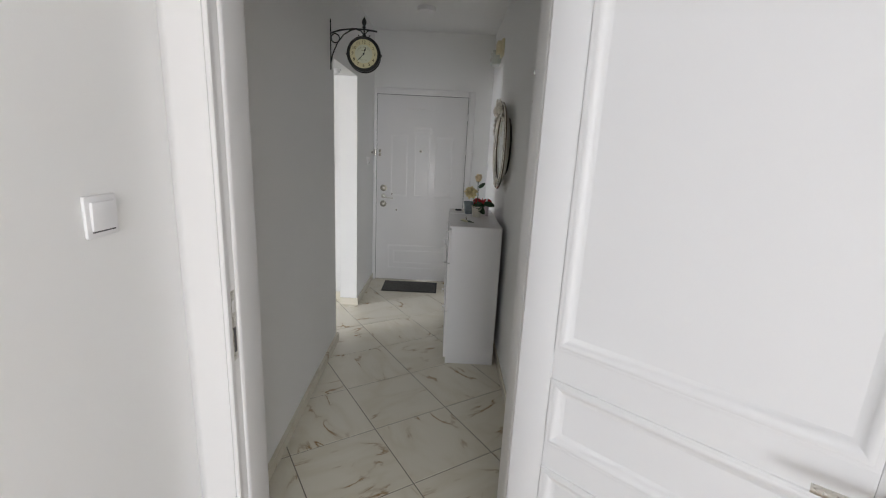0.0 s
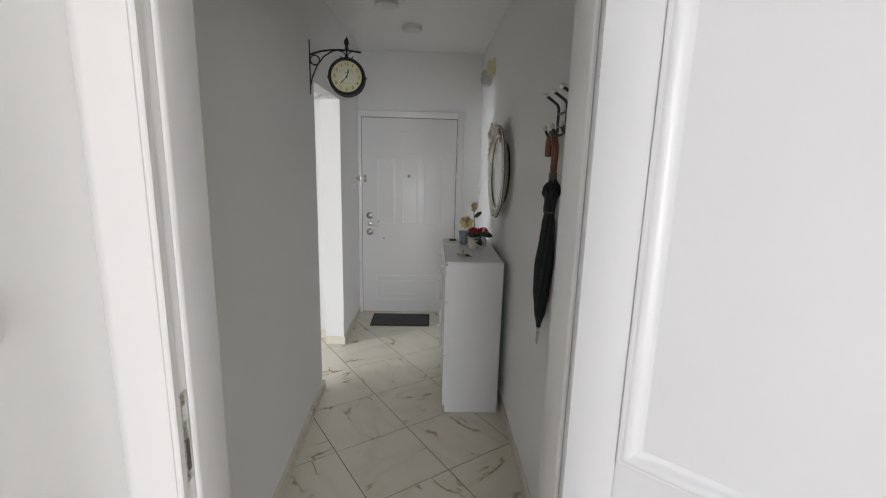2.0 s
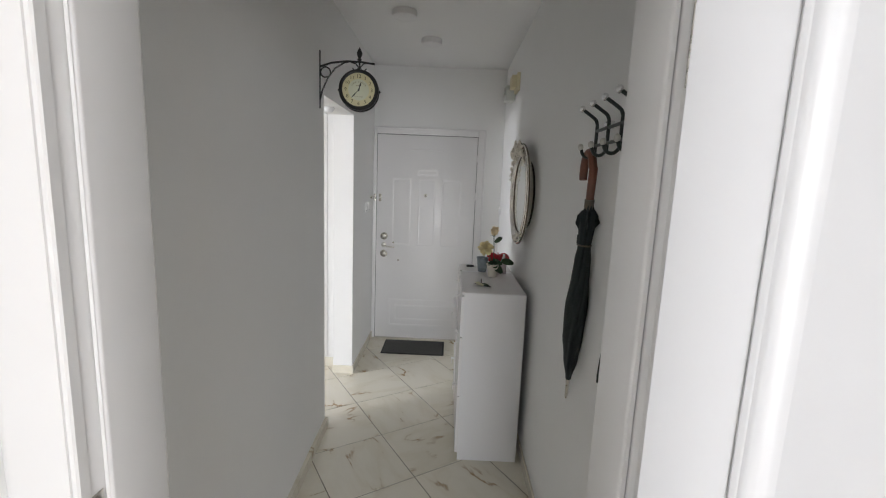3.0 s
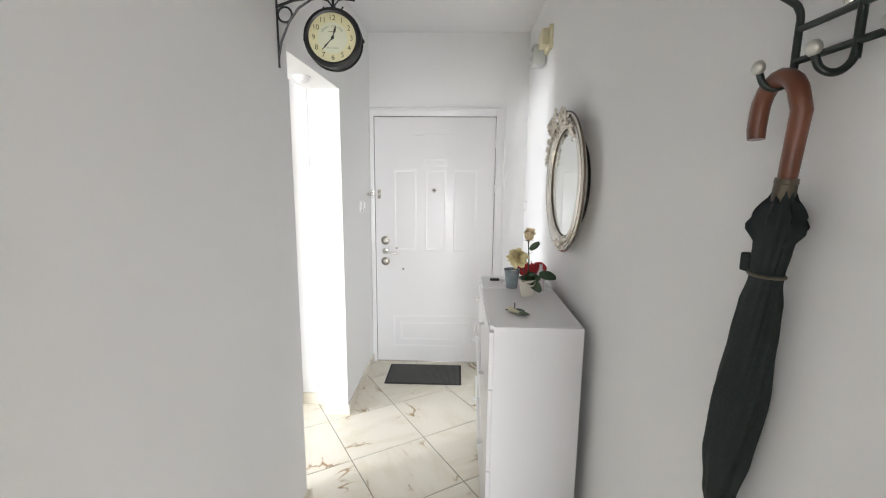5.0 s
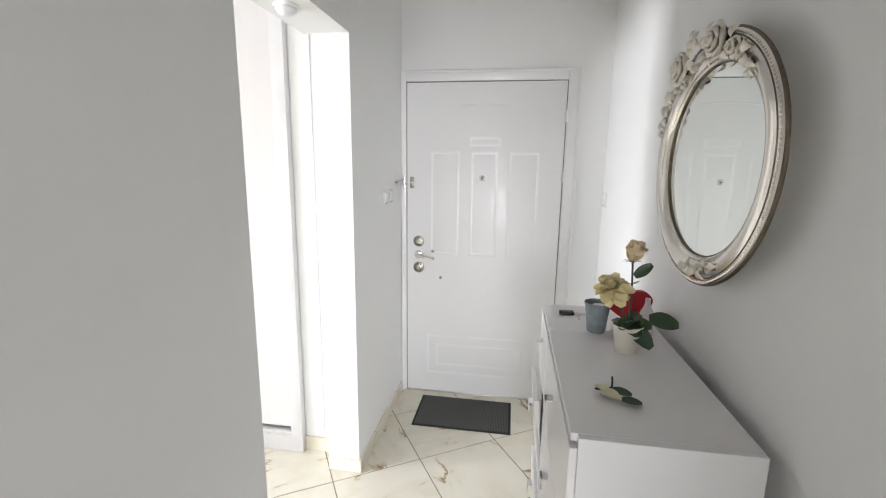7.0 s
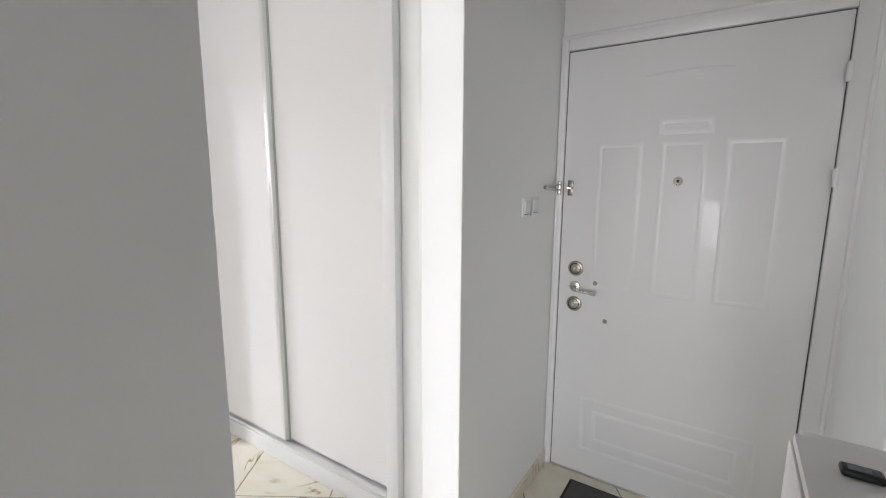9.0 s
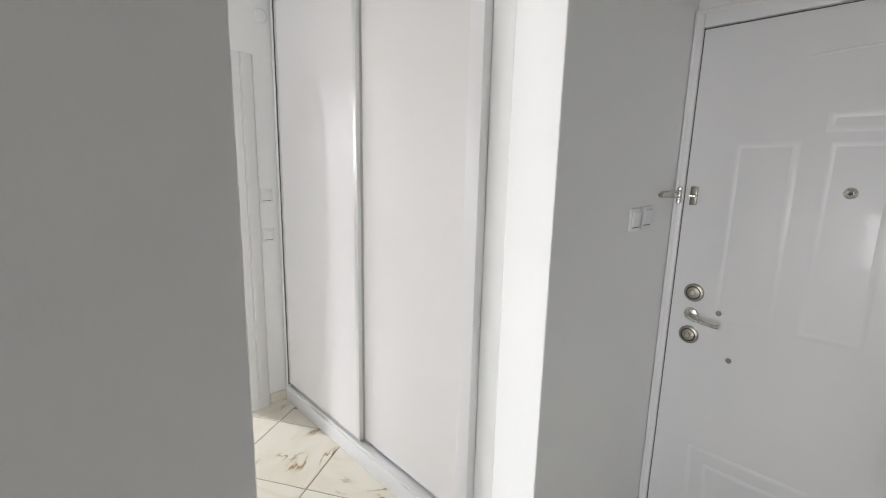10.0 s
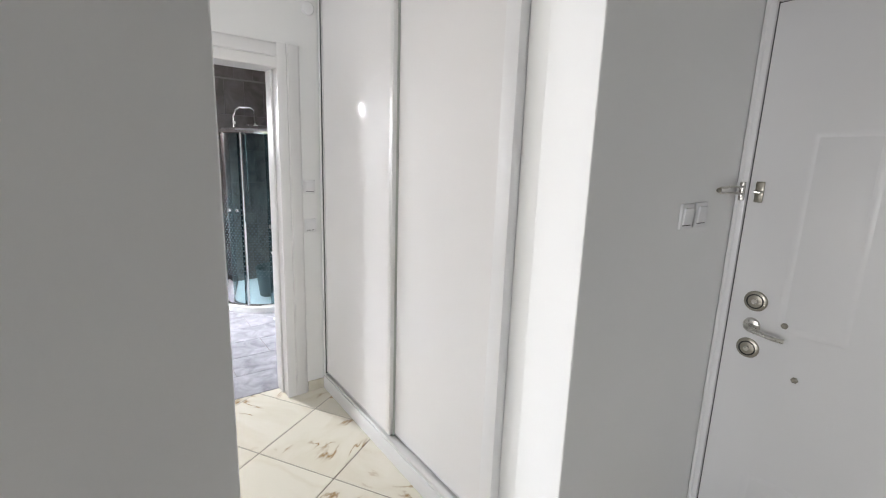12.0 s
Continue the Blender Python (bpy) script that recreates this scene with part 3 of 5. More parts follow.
def switch_plate(name, c, w, h, normal, n=1, label="white plastic light switch on the wall"):
    """Rocker switches side by side; normal 'x' or '-y' or '-x'."""
    rot = {'x': 90, '-x': -90, '-y': 0}[normal]
    m = Matrix.Translation(c) @ Matrix.Rotation(radians(rot), 4, 'Z')
    ob = thing(name, c, label, "light switch" if "socket" not in name else "wall socket")
    part("plate", box(-w / 2, w / 2, -0.009, 0, -h / 2, h / 2, 0.004, 2, m), PLASTIC, ob)
    step = (w - 0.016) / n
    for i in range(n):
        a = -w / 2 + 0.008 + i * step
        r = part("rocker", box(a + 0.003, a + step - 0.003, -0.0145, -0.006, -h / 2 + 0.014, h / 2 - 0.012, 0.003, 2, m @ Matrix.Rotation(radians(3), 4, 'X')), PLASTIC, ob)
        part("rocker_gap", box(a + 0.004, a + step - 0.004, -0.0098, -0.0088, -h / 2 + 0.0105, -h / 2 + 0.0135, 0, 1, m), SHADOWGAP, r)
    return ob


switch_plate("light_switch", (ROOM_L, 1.064, 1.338), 0.086, 0.086, 'x')
switch_plate("light_switch", (XL, 4.598, 1.330), 0.078, 0.078, 'x')
switch_plate("light_switch", (XL, 4.690, 1.333), 0.078, 0.078, 'x')
switch_plate("light_switch", (XB, 4.125, 1.302), 0.07, 0.08, 'x')
switch_plate("wall_socket", (XB, 4.125, 1.072), 0.07, 0.08, 'x', label="white plastic wall socket cover beside the doorway")
# added switch; the wall here has only faint scratch marks
switch_plate("light_switch", (XR, 4.895, 1.325), 0.08, 0.08, '-x')


# ---- bathroom doorway ----
def bath_doorway():
    fr = thing("door_frame", (XB, 3.55, 0), "white painted bathroom door frame", "door frame", kind="structure")
    y0, y1, zt, w = 3.15, 3.958, 1.940, 0.128
    sec = [(0, 0), (0, 0.017), (0.012, 0.020), (0.050, 0.020), (0.053, 0.016), (0.056, 0.016), (0.059, 0.020), (w - 0.018, 0.017), (w - 0.006, 0.010), (w, 0)]
    for s, y in ((-1, y0), (1, y1)):
        part("architrave", prism([(XB + o, y + s * a) for a, o in sec], 'z', 0, zt + w), TRIM, fr)
        a, b = sorted((y, y + s * 0.028))
        part("jamb", box(XB - 0.16, XB, a, b, 0, zt, 0.002), TRIM, fr)
        a, b = sorted((y, y - s * 0.014))
        part("door_stop", box(XB - 0.165, XB - 0.06, a, b, 0, zt, 0.004), TRIM, fr)
    part("architrave", prism([(XB + o, zt + a) for a, o in sec], 'y', y0, y1), TRIM, fr)
    part("jamb", box(XB - 0.16, XB, y0, y1, zt, zt + 0.025), TRIM, fr)


bath_doorway()


# ---- wardrobe with sliding doors ----
def wardrobe():
    w = thing("wardrobe", (-1.6, YW, 0), "glossy white built-in wardrobe with two sliding doors", "wardrobe")
    xl, xr, yp = XB + 0.012, -0.812, YW - 0.003
    part("plinth", box(xl, xr, yp, YW + 0.60, 0, 0.087, 0.002), MELAMINE, w)
    part("side_panel", box(xr - 0.062, xr, yp, YW + 0.06, 0.087, H - 0.004, 0.002), MELAMINE, w)
    part("side_panel", box(xl, xl + 0.022, YW, YW + 0.06, 0.087, H - 0.004, 0.002), MELAMINE, w)
    part("top_rail", box(xl + 0.022, xr - 0.062, YW, YW + 0.06, 2.50, H - 0.004, 0.002), MELAMINE, w)
    part("back_panel", box(xl + 0.022, xr, YW + 0.10, YW + 0.12, 0.087, H - 0.004), MELAMINE, w)
    part("track", box(xl + 0.022, xr - 0.062, YW + 0.004, YW + 0.085, 0.087, 0.103, 0.001), ALU, w, "aluminium sliding track")
    xm = -1.560
    for a, b, y in ((xl + 0.022, xm, YW + 0.010), (xm - 0.03, xr - 0.0622, YW + 0.038)):
        d = part("sliding_door", box(a + 0.018, b - 0.018, y + 0.004, y + 0.022, 0.120, 2.50), LACQUER, w, "glossy white lacquered sliding door")
        for c0, c1 in ((a, a + 0.018), (b - 0.026, b)):
            part("door_profile", box(c0, c1, y, y + 0.026, 0.117, 2.50, 0.002), MELAMINE if b > xm + 0.1 and c0 != a else ALU, d, "satin aluminium edge profile")
        part("door_profile", box(a, b, y + 0.001, y + 0.025, 0.1165, 0.122, 0.002), MELAMINE, d)
    # thin dark and grey strips stand in for shade along the door edges
    part("edge_seal", box(xl + 0.0222, xl + 0.0235, YW + 0.004, YW + 0.03, 0.108, 2.50), SHADOWGAP, w)
    part("edge_seal", box(xm + 0.0005, xm + 0.0025, YW + 0.03, YW + 0.0405, 0.108, 2.50), GREYPLASTIC, w)


wardrobe()


def sensor(c):
    s = thing("motion_sensor", c, "round white ceiling sensor under the opening's head", "sensor")
    m = Matrix.Translation(c)
    part("base", lathe([(0.042, 0), (0.044, -0.006), (0.042, -0.012), (0, -0.012)], 28, m), PLASTIC, s)
    part("dome", lathe([(0.036, -0.0119)] + [(0.036 * math.cos(radians(a)), -0.012 - 0.026 * math.sin(radians(a))) for a in range(10, 91, 10)], 28, m), PLASTIC, s)


sensor((-0.570, 3.775, HEAD))
vent = thing("round_vent", (XB, 4.14, 2.275), "small round white cover on the hall wall", "vent")
part("cover", lathe([(0, 0.014), (0.03, 0.012), (0.036, 0.006), (0.037, 0)], 28, Matrix.Translation((XB, 4.14, 2.275)) @ Matrix.Rotation(radians(90), 4, 'Y'), False), PLASTIC, vent)


def downlight(c):
    s = thing("ceiling_lamp", c, "small white surface ceiling lamp, switched off", "ceiling lamp", "corridor ceiling lamps")
    m = Matrix.Translation(c)
    part("housing", lathe([(0.075, 0), (0.078, -0.01), (0.076, -0.035), (0.066, -0.040)], 36, m, False), PLASTIC, s)
    part("diffuser", lathe([(0.0658, -0.0395), (0.04, -0.046), (0, -0.048)], 36, m, False), PLASTIC, s)


downlight((0.092, 4.17, H))
downlight((-0.052, 3.63, H))


# ---- wall clock ----
def clock():
    y = 3.225
    k = thing("station_clock", (XL, y, 2.1), "double-sided black station clock on a scrolled wall bracket", "clock")
    b = part("bracket", tube([(XL + 0.004, y, 1.959), (XL + 0.004, y, 2.264)], 0.0055, 8), BLACK, k, "black wrought iron bracket")
    part("arm", tube([(XL + 0.004, y, 2.179), (XL + 0.07, y, 2.201), (XL + 0.15, y, 2.211), (XL + 0.23, y, 2.210), (XL + 0.305, y, 2.201)], 0.0055, 8), BLACK, b)
    part("brace", tube([(XL + 0.005, y, 1.999), (XL + 0.018, y, 2.054), (XL + 0.05, y, 2.124), (XL + 0.09, y, 2.174), (XL + 0.14, y, 2.204), (XL + 0.17, y, 2.211)], 0.0045, 8), BLACK, b)
    part("ring", tube(arc((XL + 0.036, y, 2.151), 0.027, 0, 345, 23), 0.004, 8, True), BLACK, b)
    cx, cz, r = -0.246, 2.058, 0.109
    part("finial", lathe([(0.004, 2.214), (0.013, 2.222), (0.007, 2.230), (0.014, 2.246), (0.015, 2.257), (0.008, 2.272), (0.0, 2.288)], 20, Matrix.Translation((cx, y, 0))), BLACK, b)
    part("hanger", tube([(cx, y, 2.222), (cx, y, cz + r - 0.005)], 0.005, 8), BLACK, b)
    for s in (-1, 1):
        part("scroll", tube([(cx + s * 0.046, y, 2.207), (cx + s * 0.02, y, 2.200), (cx + s * 0.005, y, 2.182), (cx + s * 0.012, y, 2.167), (cx + s * 0.028, y, 2.164), (cx + s * 0.038, y, 2.177)], 0.0035, 8), BLACK, b)
    m = Matrix.Translation((cx, y, cz)) @ Matrix.Rotation(radians(6), 4, 'Z') @ Matrix.Rotation(radians(90), 4, 'X')
    case = part("case", lathe([(r - 0.022, 0.040), (r - 0.014, 0.043), (r - 0.003, 0.038), (r - 0.001, 0.028), (r - 0.008, 0.022), (r - 0.008, -0.022), (r - 0.001, -0.028), (r - 0.003, -0.038), (r - 0.014, -0.043), (r - 0.022, -0.040)], 56, m, False), BLACK, k, "round black metal clock case")
    part("knob", lathe([(0.007, -0.004), (0.010, 0.004), (0.007, 0.010), (0, 0.014)], 14, m @ Matrix.Translation((r - 0.006, 0, 0)) @ Matrix.Rotation(radians(90), 4, 'Y')), BLACK, case)
    part("knob", lathe([(0.007, -0.004), (0.010, 0.004), (0.007, 0.010), (0, 0.014)], 14, m @ Matrix.Translation((-r + 0.006, 0, 0)) @ Matrix.Rotation(radians(-90), 4, 'Y')), BLACK, case)
    for s in (1, -1):
        f = m if s > 0 else m @ Matrix.Rotation(math.pi, 4, 'Y')
        dial = part("dial", lathe([(0.0555, 0.034), (r - 0.018, 0.034)], 56, f, False), DIAL, k, "yellowed dial ring with brown numerals")
        part("dial_centre", lathe([(0, 0.034), (0.0555, 0.034)], 56, f, False), DIALPALE, dial, "pale cream dial centre")
        for h in range(1, 13):
            a = radians(90 - 30 * h)
            letters(str(h), 0.026, INK, f @ Matrix.Translation((0.070 * math.cos(a), 0.070 * math.sin(a), 0.0345)), dial, "numeral")
        for j, ch in enumerate("GRAND CENTRAL"):
            if ch != " ":
                a = radians(150 - j * 10)
                letters(ch, 0.012, PALE_INK, f @ Matrix.Translation((0.043 * math.cos(a), 0.006 + 0.034 * math.sin(a), 0.0345)) @ Matrix.Rotation((a - math.pi / 2) * 0.8, 4, 'Z'), dial, "letter")
        part("text_bar", box(-0.014, 0.014, 0.0195, 0.0235, 0.0343, 0.0348, 0, 1, f), PALE_INK, dial)
        letters("NEW YORK", 0.0085, PALE_INK, f @ Matrix.Translation((0, -0.036, 0.0345)), dial, "letter")
        for name, ang, ln, wd in (("hour_hand", 90 - 18.5, 0.045, 0.0042), ("minute_hand", 90 - 222, 0.062, 0.0034)):
            rot = f @ Matrix.Rotation(radians(ang), 4, 'Z')
            part(name, prism([(-0.010, -wd * 0.4), (ln * 0.35, -wd * 0.45), (ln * 0.62, -wd), (ln, 0), (ln * 0.62, wd), (ln * 0.35, wd * 0.45), (-0.010, wd * 0.4)], 'z', 0.036, 0.0368, rot), BLACK, dial)
        part("hand_boss", lathe([(0, 0.039), (0.005, 0.0385), (0.006, 0.036)], 16, f, False), BLACK, dial)


clock()


# ---- mirror ----
def mirror():
    cy, cz, ay, az = 3.449, 1.525, 0.338, 0.303
    k = thing("oval_mirror", (XR, cy, cz), "oval wall mirror in a carved antique silver frame", "mirror")
    # frame section: (inset from the rim, distance from the wall)
    sec = [(0.105, 0.003), (0.098, 0.016), (0.012, 0.044), (0.0, 0.050), (0.0, 0.058), (0.005, 0.063), (0.013, 0.064), (0.020, 0.068), (0.030, 0.071), (0.042, 0.070), (0.053, 0.063), (0.059, 0.056), (0.064, 0.057), (0.068, 0.053), (0.071, 0.046)]
    bm = bmesh.new()
    n = 96
    rings = []
    for o, h in sec:
        rings.append([bm.verts.new((XR - h, cy + (ay - o) * math.cos(2 * math.pi * i / n), cz + (az - o) * math.sin(2 * math.pi * i / n))) for i in range(n)])
    for a, b in zip(rings, rings[1:]):
        for i in range(n):
            j = (i + 1) % n
            bm.faces.new((a[i], a[j], b[j], b[i]))
    fr = part("frame", bm, SILVER, k, "wide moulded antique silver frame", 50)
    for o, h, r, cnt in ((0.0625, 0.0575, 0.0026, 170), (0.007, 0.064, 0.0032, 190)):
        bd = bmesh.new()
        for i in range(cnt):
            a = 2 * math.pi * i / cnt
            merge(bd, ball((XR - h, cy + (ay - o) * math.cos(a), cz + (az - o) * math.sin(a)), r, sub=1))
        tagged(part("beading", bd, SILVER, fr), kind="stuff")
    g = bmesh.new()
    g.faces.new([g.verts.new((XR - 0.047, cy + (ay - 0.069) * math.cos(2 * math.pi * i / n), cz + (az - 0.069) * math.sin(2 * math.pi * i / n))) for i in range(n)])
    part("glass", g, MIRROR, k, "clear mirror glass", 0)
    back = bmesh.new()
    back.faces.new([back.verts.new((XR - 0.004, cy + (ay - 0.100) * math.cos(2 * math.pi * i / n), cz + (az - 0.100) * math.sin(2 * math.pi * i / n))) for i in range(n)])
    part("backing", back, BLACK, k, smooth=0)

    def on(a, inset, out):
        return Vector((XR - out, cy + (ay - inset) * math.cos(radians(a)), cz + (az - inset) * math.sin(radians(a))))

    def leaf_shape(c, direction, ln, wd, tilt=0.0):
        bm2 = bmesh.new()
        d = Vector((0, math.cos(direction), math.sin(direction)))
        s = Vector((0, -d.z, d.y))
        rows = []
        for i in range(6):
            u = i / 5
            w = wd * math.sin(math.pi * (0.12 + 0.88 * u) ** 0.8) * (1 if u < 1 else 0)
            lift = Vector((-0.012 * math.sin(math.pi * u) - tilt * u, 0, 0))
            mid = c + d * ln * u + lift
            rows.append([bm2.verts.new(mid - s * w), bm2.verts.new(mid + Vector((-0.005, 0, 0))), bm2.verts.new(mid + s * w)])
        for a, b in zip(rows, rows[1:]):
            for q in (0, 1):
                bm2.faces.new((a[q], a[q + 1], b[q + 1], b[q]))
        return bm2

    def rosette(a, inset, out, r, turn):
        """A full-blown carved rose: overlapping rows of raised petals round a bud."""
        c = on(a, inset, out)
        bm3 = bmesh.new()
        for count, rr, lift, th in ((5, 0.92, 0.0, 0.20), (4, 0.64, 0.009, 0.18), (3, 0.36, 0.016, 0.16)):
            for q in range(count):
                mid = 2 * math.pi * q / count + turn + rr * 3
                half = 1.25 * math.pi / count
                row = []
                for k2 in range(9):
                    u = k2 / 4 - 1
                    ang = mid + half * u
                    rad = r * rr * (1 - 0.13 * u * u + 0.05 * u)
                    row.append(c + Vector((-lift - 0.004 * (1 - u * u), rad * math.cos(ang), rad * math.sin(ang))))
                merge(bm3, tube(row, [r * th * (1 - 0.45 * abs(k2 / 4 - 1)) for k2 in range(9)], 7))
        merge(bm3, ball((c.x - 0.017, c.y, c.z), r * 0.2, 0.9, 1, 1))
        part("carved_rose", bm3, TARNISH, fr, smooth=60)
        # dark ball puts crevice shade, along with patina, into colour behind the petals
        part("rose_core", ball((c.x + 0.004, c.y, c.z), r * 0.85, 0.45, 1, 1), PATINA_SHADE, fr, "dark patina and painted shade between the carved petals")

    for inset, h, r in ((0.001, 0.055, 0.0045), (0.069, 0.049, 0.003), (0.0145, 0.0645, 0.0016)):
        part("rim_line", tube([on(a * 3, inset, h) for a in range(120)], r, 8, True), PATINA_SHADE, fr, "dark line along the frame's edge")
    rosette(98.5, 0.022, 0.077, 0.037, 0.4)
    rosette(59, 0.004, 0.077, 0.042, 1.3)
    rosette(116, 0.034, 0.072, 0.020, 0.9)
    # open flower between the roses
    c = on(76, -0.006, 0.076)
    for q in range(6):
        part("carved_leaf", leaf_shape(c, radians(60 * q + 18), 0.036, 0.017, 0.004), TARNISH, fr, smooth=60)
    part("carved_bud", ball(c + Vector((-0.010, 0, 0)), 0.014, 0.8, 1, 1), TARNISH, fr)
    # sprays of leaves running down from the roses: (angle, inset, direction, length, width)
    for a, o, dirn, ln, wd in ((88, 0.004, 100, 0.036, 0.011), (84, 0.020, 60, 0.034, 0.010), (68, 0.030, 30, 0.034, 0.010), (64, 0.044, -60, 0.030, 0.009), (50, -0.004, 20, 0.042, 0.012), (46, 0.010, -60, 0.044, 0.012),
                               (41, 0.000, -10, 0.036, 0.011), (37, 0.014, -75, 0.042, 0.011), (33, -0.002, -30, 0.034, 0.010), (29, 0.012, -95, 0.036, 0.010), (25, 0.002, -60, 0.030, 0.009), (21, 0.010, -100, 0.030, 0.008),
                               (108, 0.020, 150, 0.036, 0.010), (112, 0.044, 190, 0.034, 0.009), (121, 0.030, 195, 0.036, 0.010), (126, 0.042, 215, 0.036, 0.009), (131, 0.036, 225, 0.030, 0.008), (134, 0.048, 250, 0.026, 0.007),
                               (105, 0.050, 230, 0.028, 0.008), (92, 0.054, 280, 0.026, 0.008), (80, 0.050, 300, 0.028, 0.008)):
        part("carved_leaf", leaf_shape(on(a, o, 0.067), radians(dirn), ln * 0.92, wd * 1.45), TARNISH, fr, smooth=60)
    for a, o, r in ((87, 0.034, 0.011), (81, 0.040, 0.010), (70, 0.046, 0.010), (90, 0.020, 0.009), (109, 0.034, 0.010), (114, 0.054, 0.008), (119, 0.050, 0.008), (124, 0.054, 0.007), (129, 0.052, 0.007), (133, 0.040, 0.006),
                    (48, 0.026, 0.011), (43, 0.020, 0.010), (39, 0.006, 0.009), (35, 0.020, 0.009), (31, 0.008, 0.008), (27, 0.016, 0.008), (23, 0.006, 0.007), (19, 0.010, 0.006), (56, 0.052, 0.008), (50, 0.046, 0.007)):
        part("carved_bud", ball(on(a, o, 0.070), r, 0.8, 1, 1.1), TARNISH, fr)
    for a in (242, 247, 252, 257, 262, 267, 272):
        part("carved_bud", ball(on(a, 0.034 + 0.010 * (a % 2), 0.069), 0.0115 - abs(a - 257) * 0.0003, 0.55, 1, 0.85), TARNISH, fr)
    for a, dirn in ((243, 165), (271, -5), (250, 110), (263, 60), (254, 215), (260, 320)):
        part("carved_leaf", leaf_shape(on(a, 0.036, 0.066), radians(dirn), 0.032, 0.012), TARNISH, fr, smooth=60)


mirror()


# ---- shoe cabinet ----
CX0, CX1, CY0, CY1, CZ = 0.362, 0.716, 3.040, 3.905, 0.993


def shoe_cabinet(y0, y1, yh, tilts, label):
    """One unit of the cabinet row; tilts: how far each front leans out, from the top down."""
    c = thing("shoe_cabinet", ((CX0 + CX1) / 2, (y0 + y1) / 2, 0), label, "shoe cabinet", "shoe cabinets in a row")
    part("side_panel", box(CX0 + 0.0165, CX1, y0, y0 + 0.018, 0.0, CZ - 0.0005, 0.001, 1), MELAMINE, c)
    part("side_panel", box(CX0 + 0.0165, CX1, y1 - 0.018, y1, 0.0, CZ - 0.0005, 0.001, 1), MELAMINE, c)
    part("top_panel", box(CX0 + 0.004, CX1, y0 + 0.0182, y1 - 0.0182, CZ - 0.018, CZ, 0.0006, 1), LACQUER, c, "glossy white cabinet top")
    part("back_panel", box(CX1 - 0.006, CX1 - 0.001, y0 + 0.018, y1 - 0.018, 0.02, CZ - 0.018), MELAMINE, c)
    part("bottom_panel", box(CX0 + 0.03, CX1 - 0.006, y0 + 0.018, y1 - 0.018, 0.03, 0.048), MELAMINE, c)
    part("plinth", box(CX0 + 0.03, CX0 + 0.045, y0 + 0.018, y1 - 0.018, 0, 0.03), MELAMINE, c)
    for (z0, z1), tilt in zip(((0.740, 0.970), (0.392, 0.734), (0.045, 0.386)), tilts):
        m = Matrix.Translation((CX0 + 0.018, 0, z0)) @ Matrix.Rotation(radians(-tilt), 4, 'Y') @ Matrix.Translation((-CX0 - 0.018, 0, -z0))
        fr = part("flap", box(CX0, CX0 + 0.016, y0 + 0.002, y1 - 0.002, z0, z1, 0.0015, 1, m), LACQUER, c, "glossy white tilting front")
        zh = z1 - 0.095
        pull = boxes((CX0 - 0.020, CX0 + 0.0005, yh - 0.016, yh + 0.016, zh + 0.014, zh + 0.018), (CX0 - 0.020, CX0 - 0.016, yh - 0.016, yh + 0.016, zh - 0.018, zh + 0.018))
        pull.transform(m)
        part("handle", pull, ALU, fr, "small square aluminium pull")


shoe_cabinet(CY0, 3.632, 3.370, (0.0, 0.0, 0.0), "tall white shoe cabinet with tilting fronts beside the wall")
shoe_cabinet(3.634, CY1, 3.780, (0.0, 5.0, 2.0), "narrow white shoe cabinet, one front tilted open")


# ---- things on the cabinet ----
def petal(c, yaw, pitch, ln, wd, cup=0.3, bend=0.2):
    bm = bmesh.new()
    rows = []
    for i in range(6):
        u = i / 5
        w = wd * (math.sin(math.pi * min(1, 0.12 + 0.80 * u)) ** 0.7)
        z = bend * ln * u * u
        row = []
        for s in (-1, -0.5, 0, 0.5, 1):
            row.append(bm.verts.new((u * ln, s * w, z + cup * w * s * s)))
        rows.append(row)
    for a, b in zip(rows, rows[1:]):
        for q in range(4):
            bm.faces.new((a[q], a[q + 1], b[q + 1], b[q]))
    bm.transform(Matrix.Translation(c) @ Matrix.Rotation(radians(yaw), 4, 'Z') @ Matrix.Rotation(radians(-pitch), 4, 'Y'))
    return bm


def bloom(p, centre, axis, rings, mat, bend=0.12):
    """A flower: rings of (count, opening in degrees, length, width, cup) about an axis."""
    turn = Vector(axis).to_track_quat('Z', 'X').to_matrix().to_4x4()
    k = 0
    for count, opening, ln, wd, cup in rings:
        for q in range(count):
            b = petal((0, 0, 0), q * 360 / count + k * 37 + 7 * math.sin(q * 2.1), opening + 5 * math.sin(q * 3.7 + k), ln * (1 + 0.14 * math.sin(q * 5.1 + k)), wd, cup, bend)
            b.transform(Matrix.Translation(centre) @ turn)
            part("petal", b, mat, p, smooth=60)
        k += 1


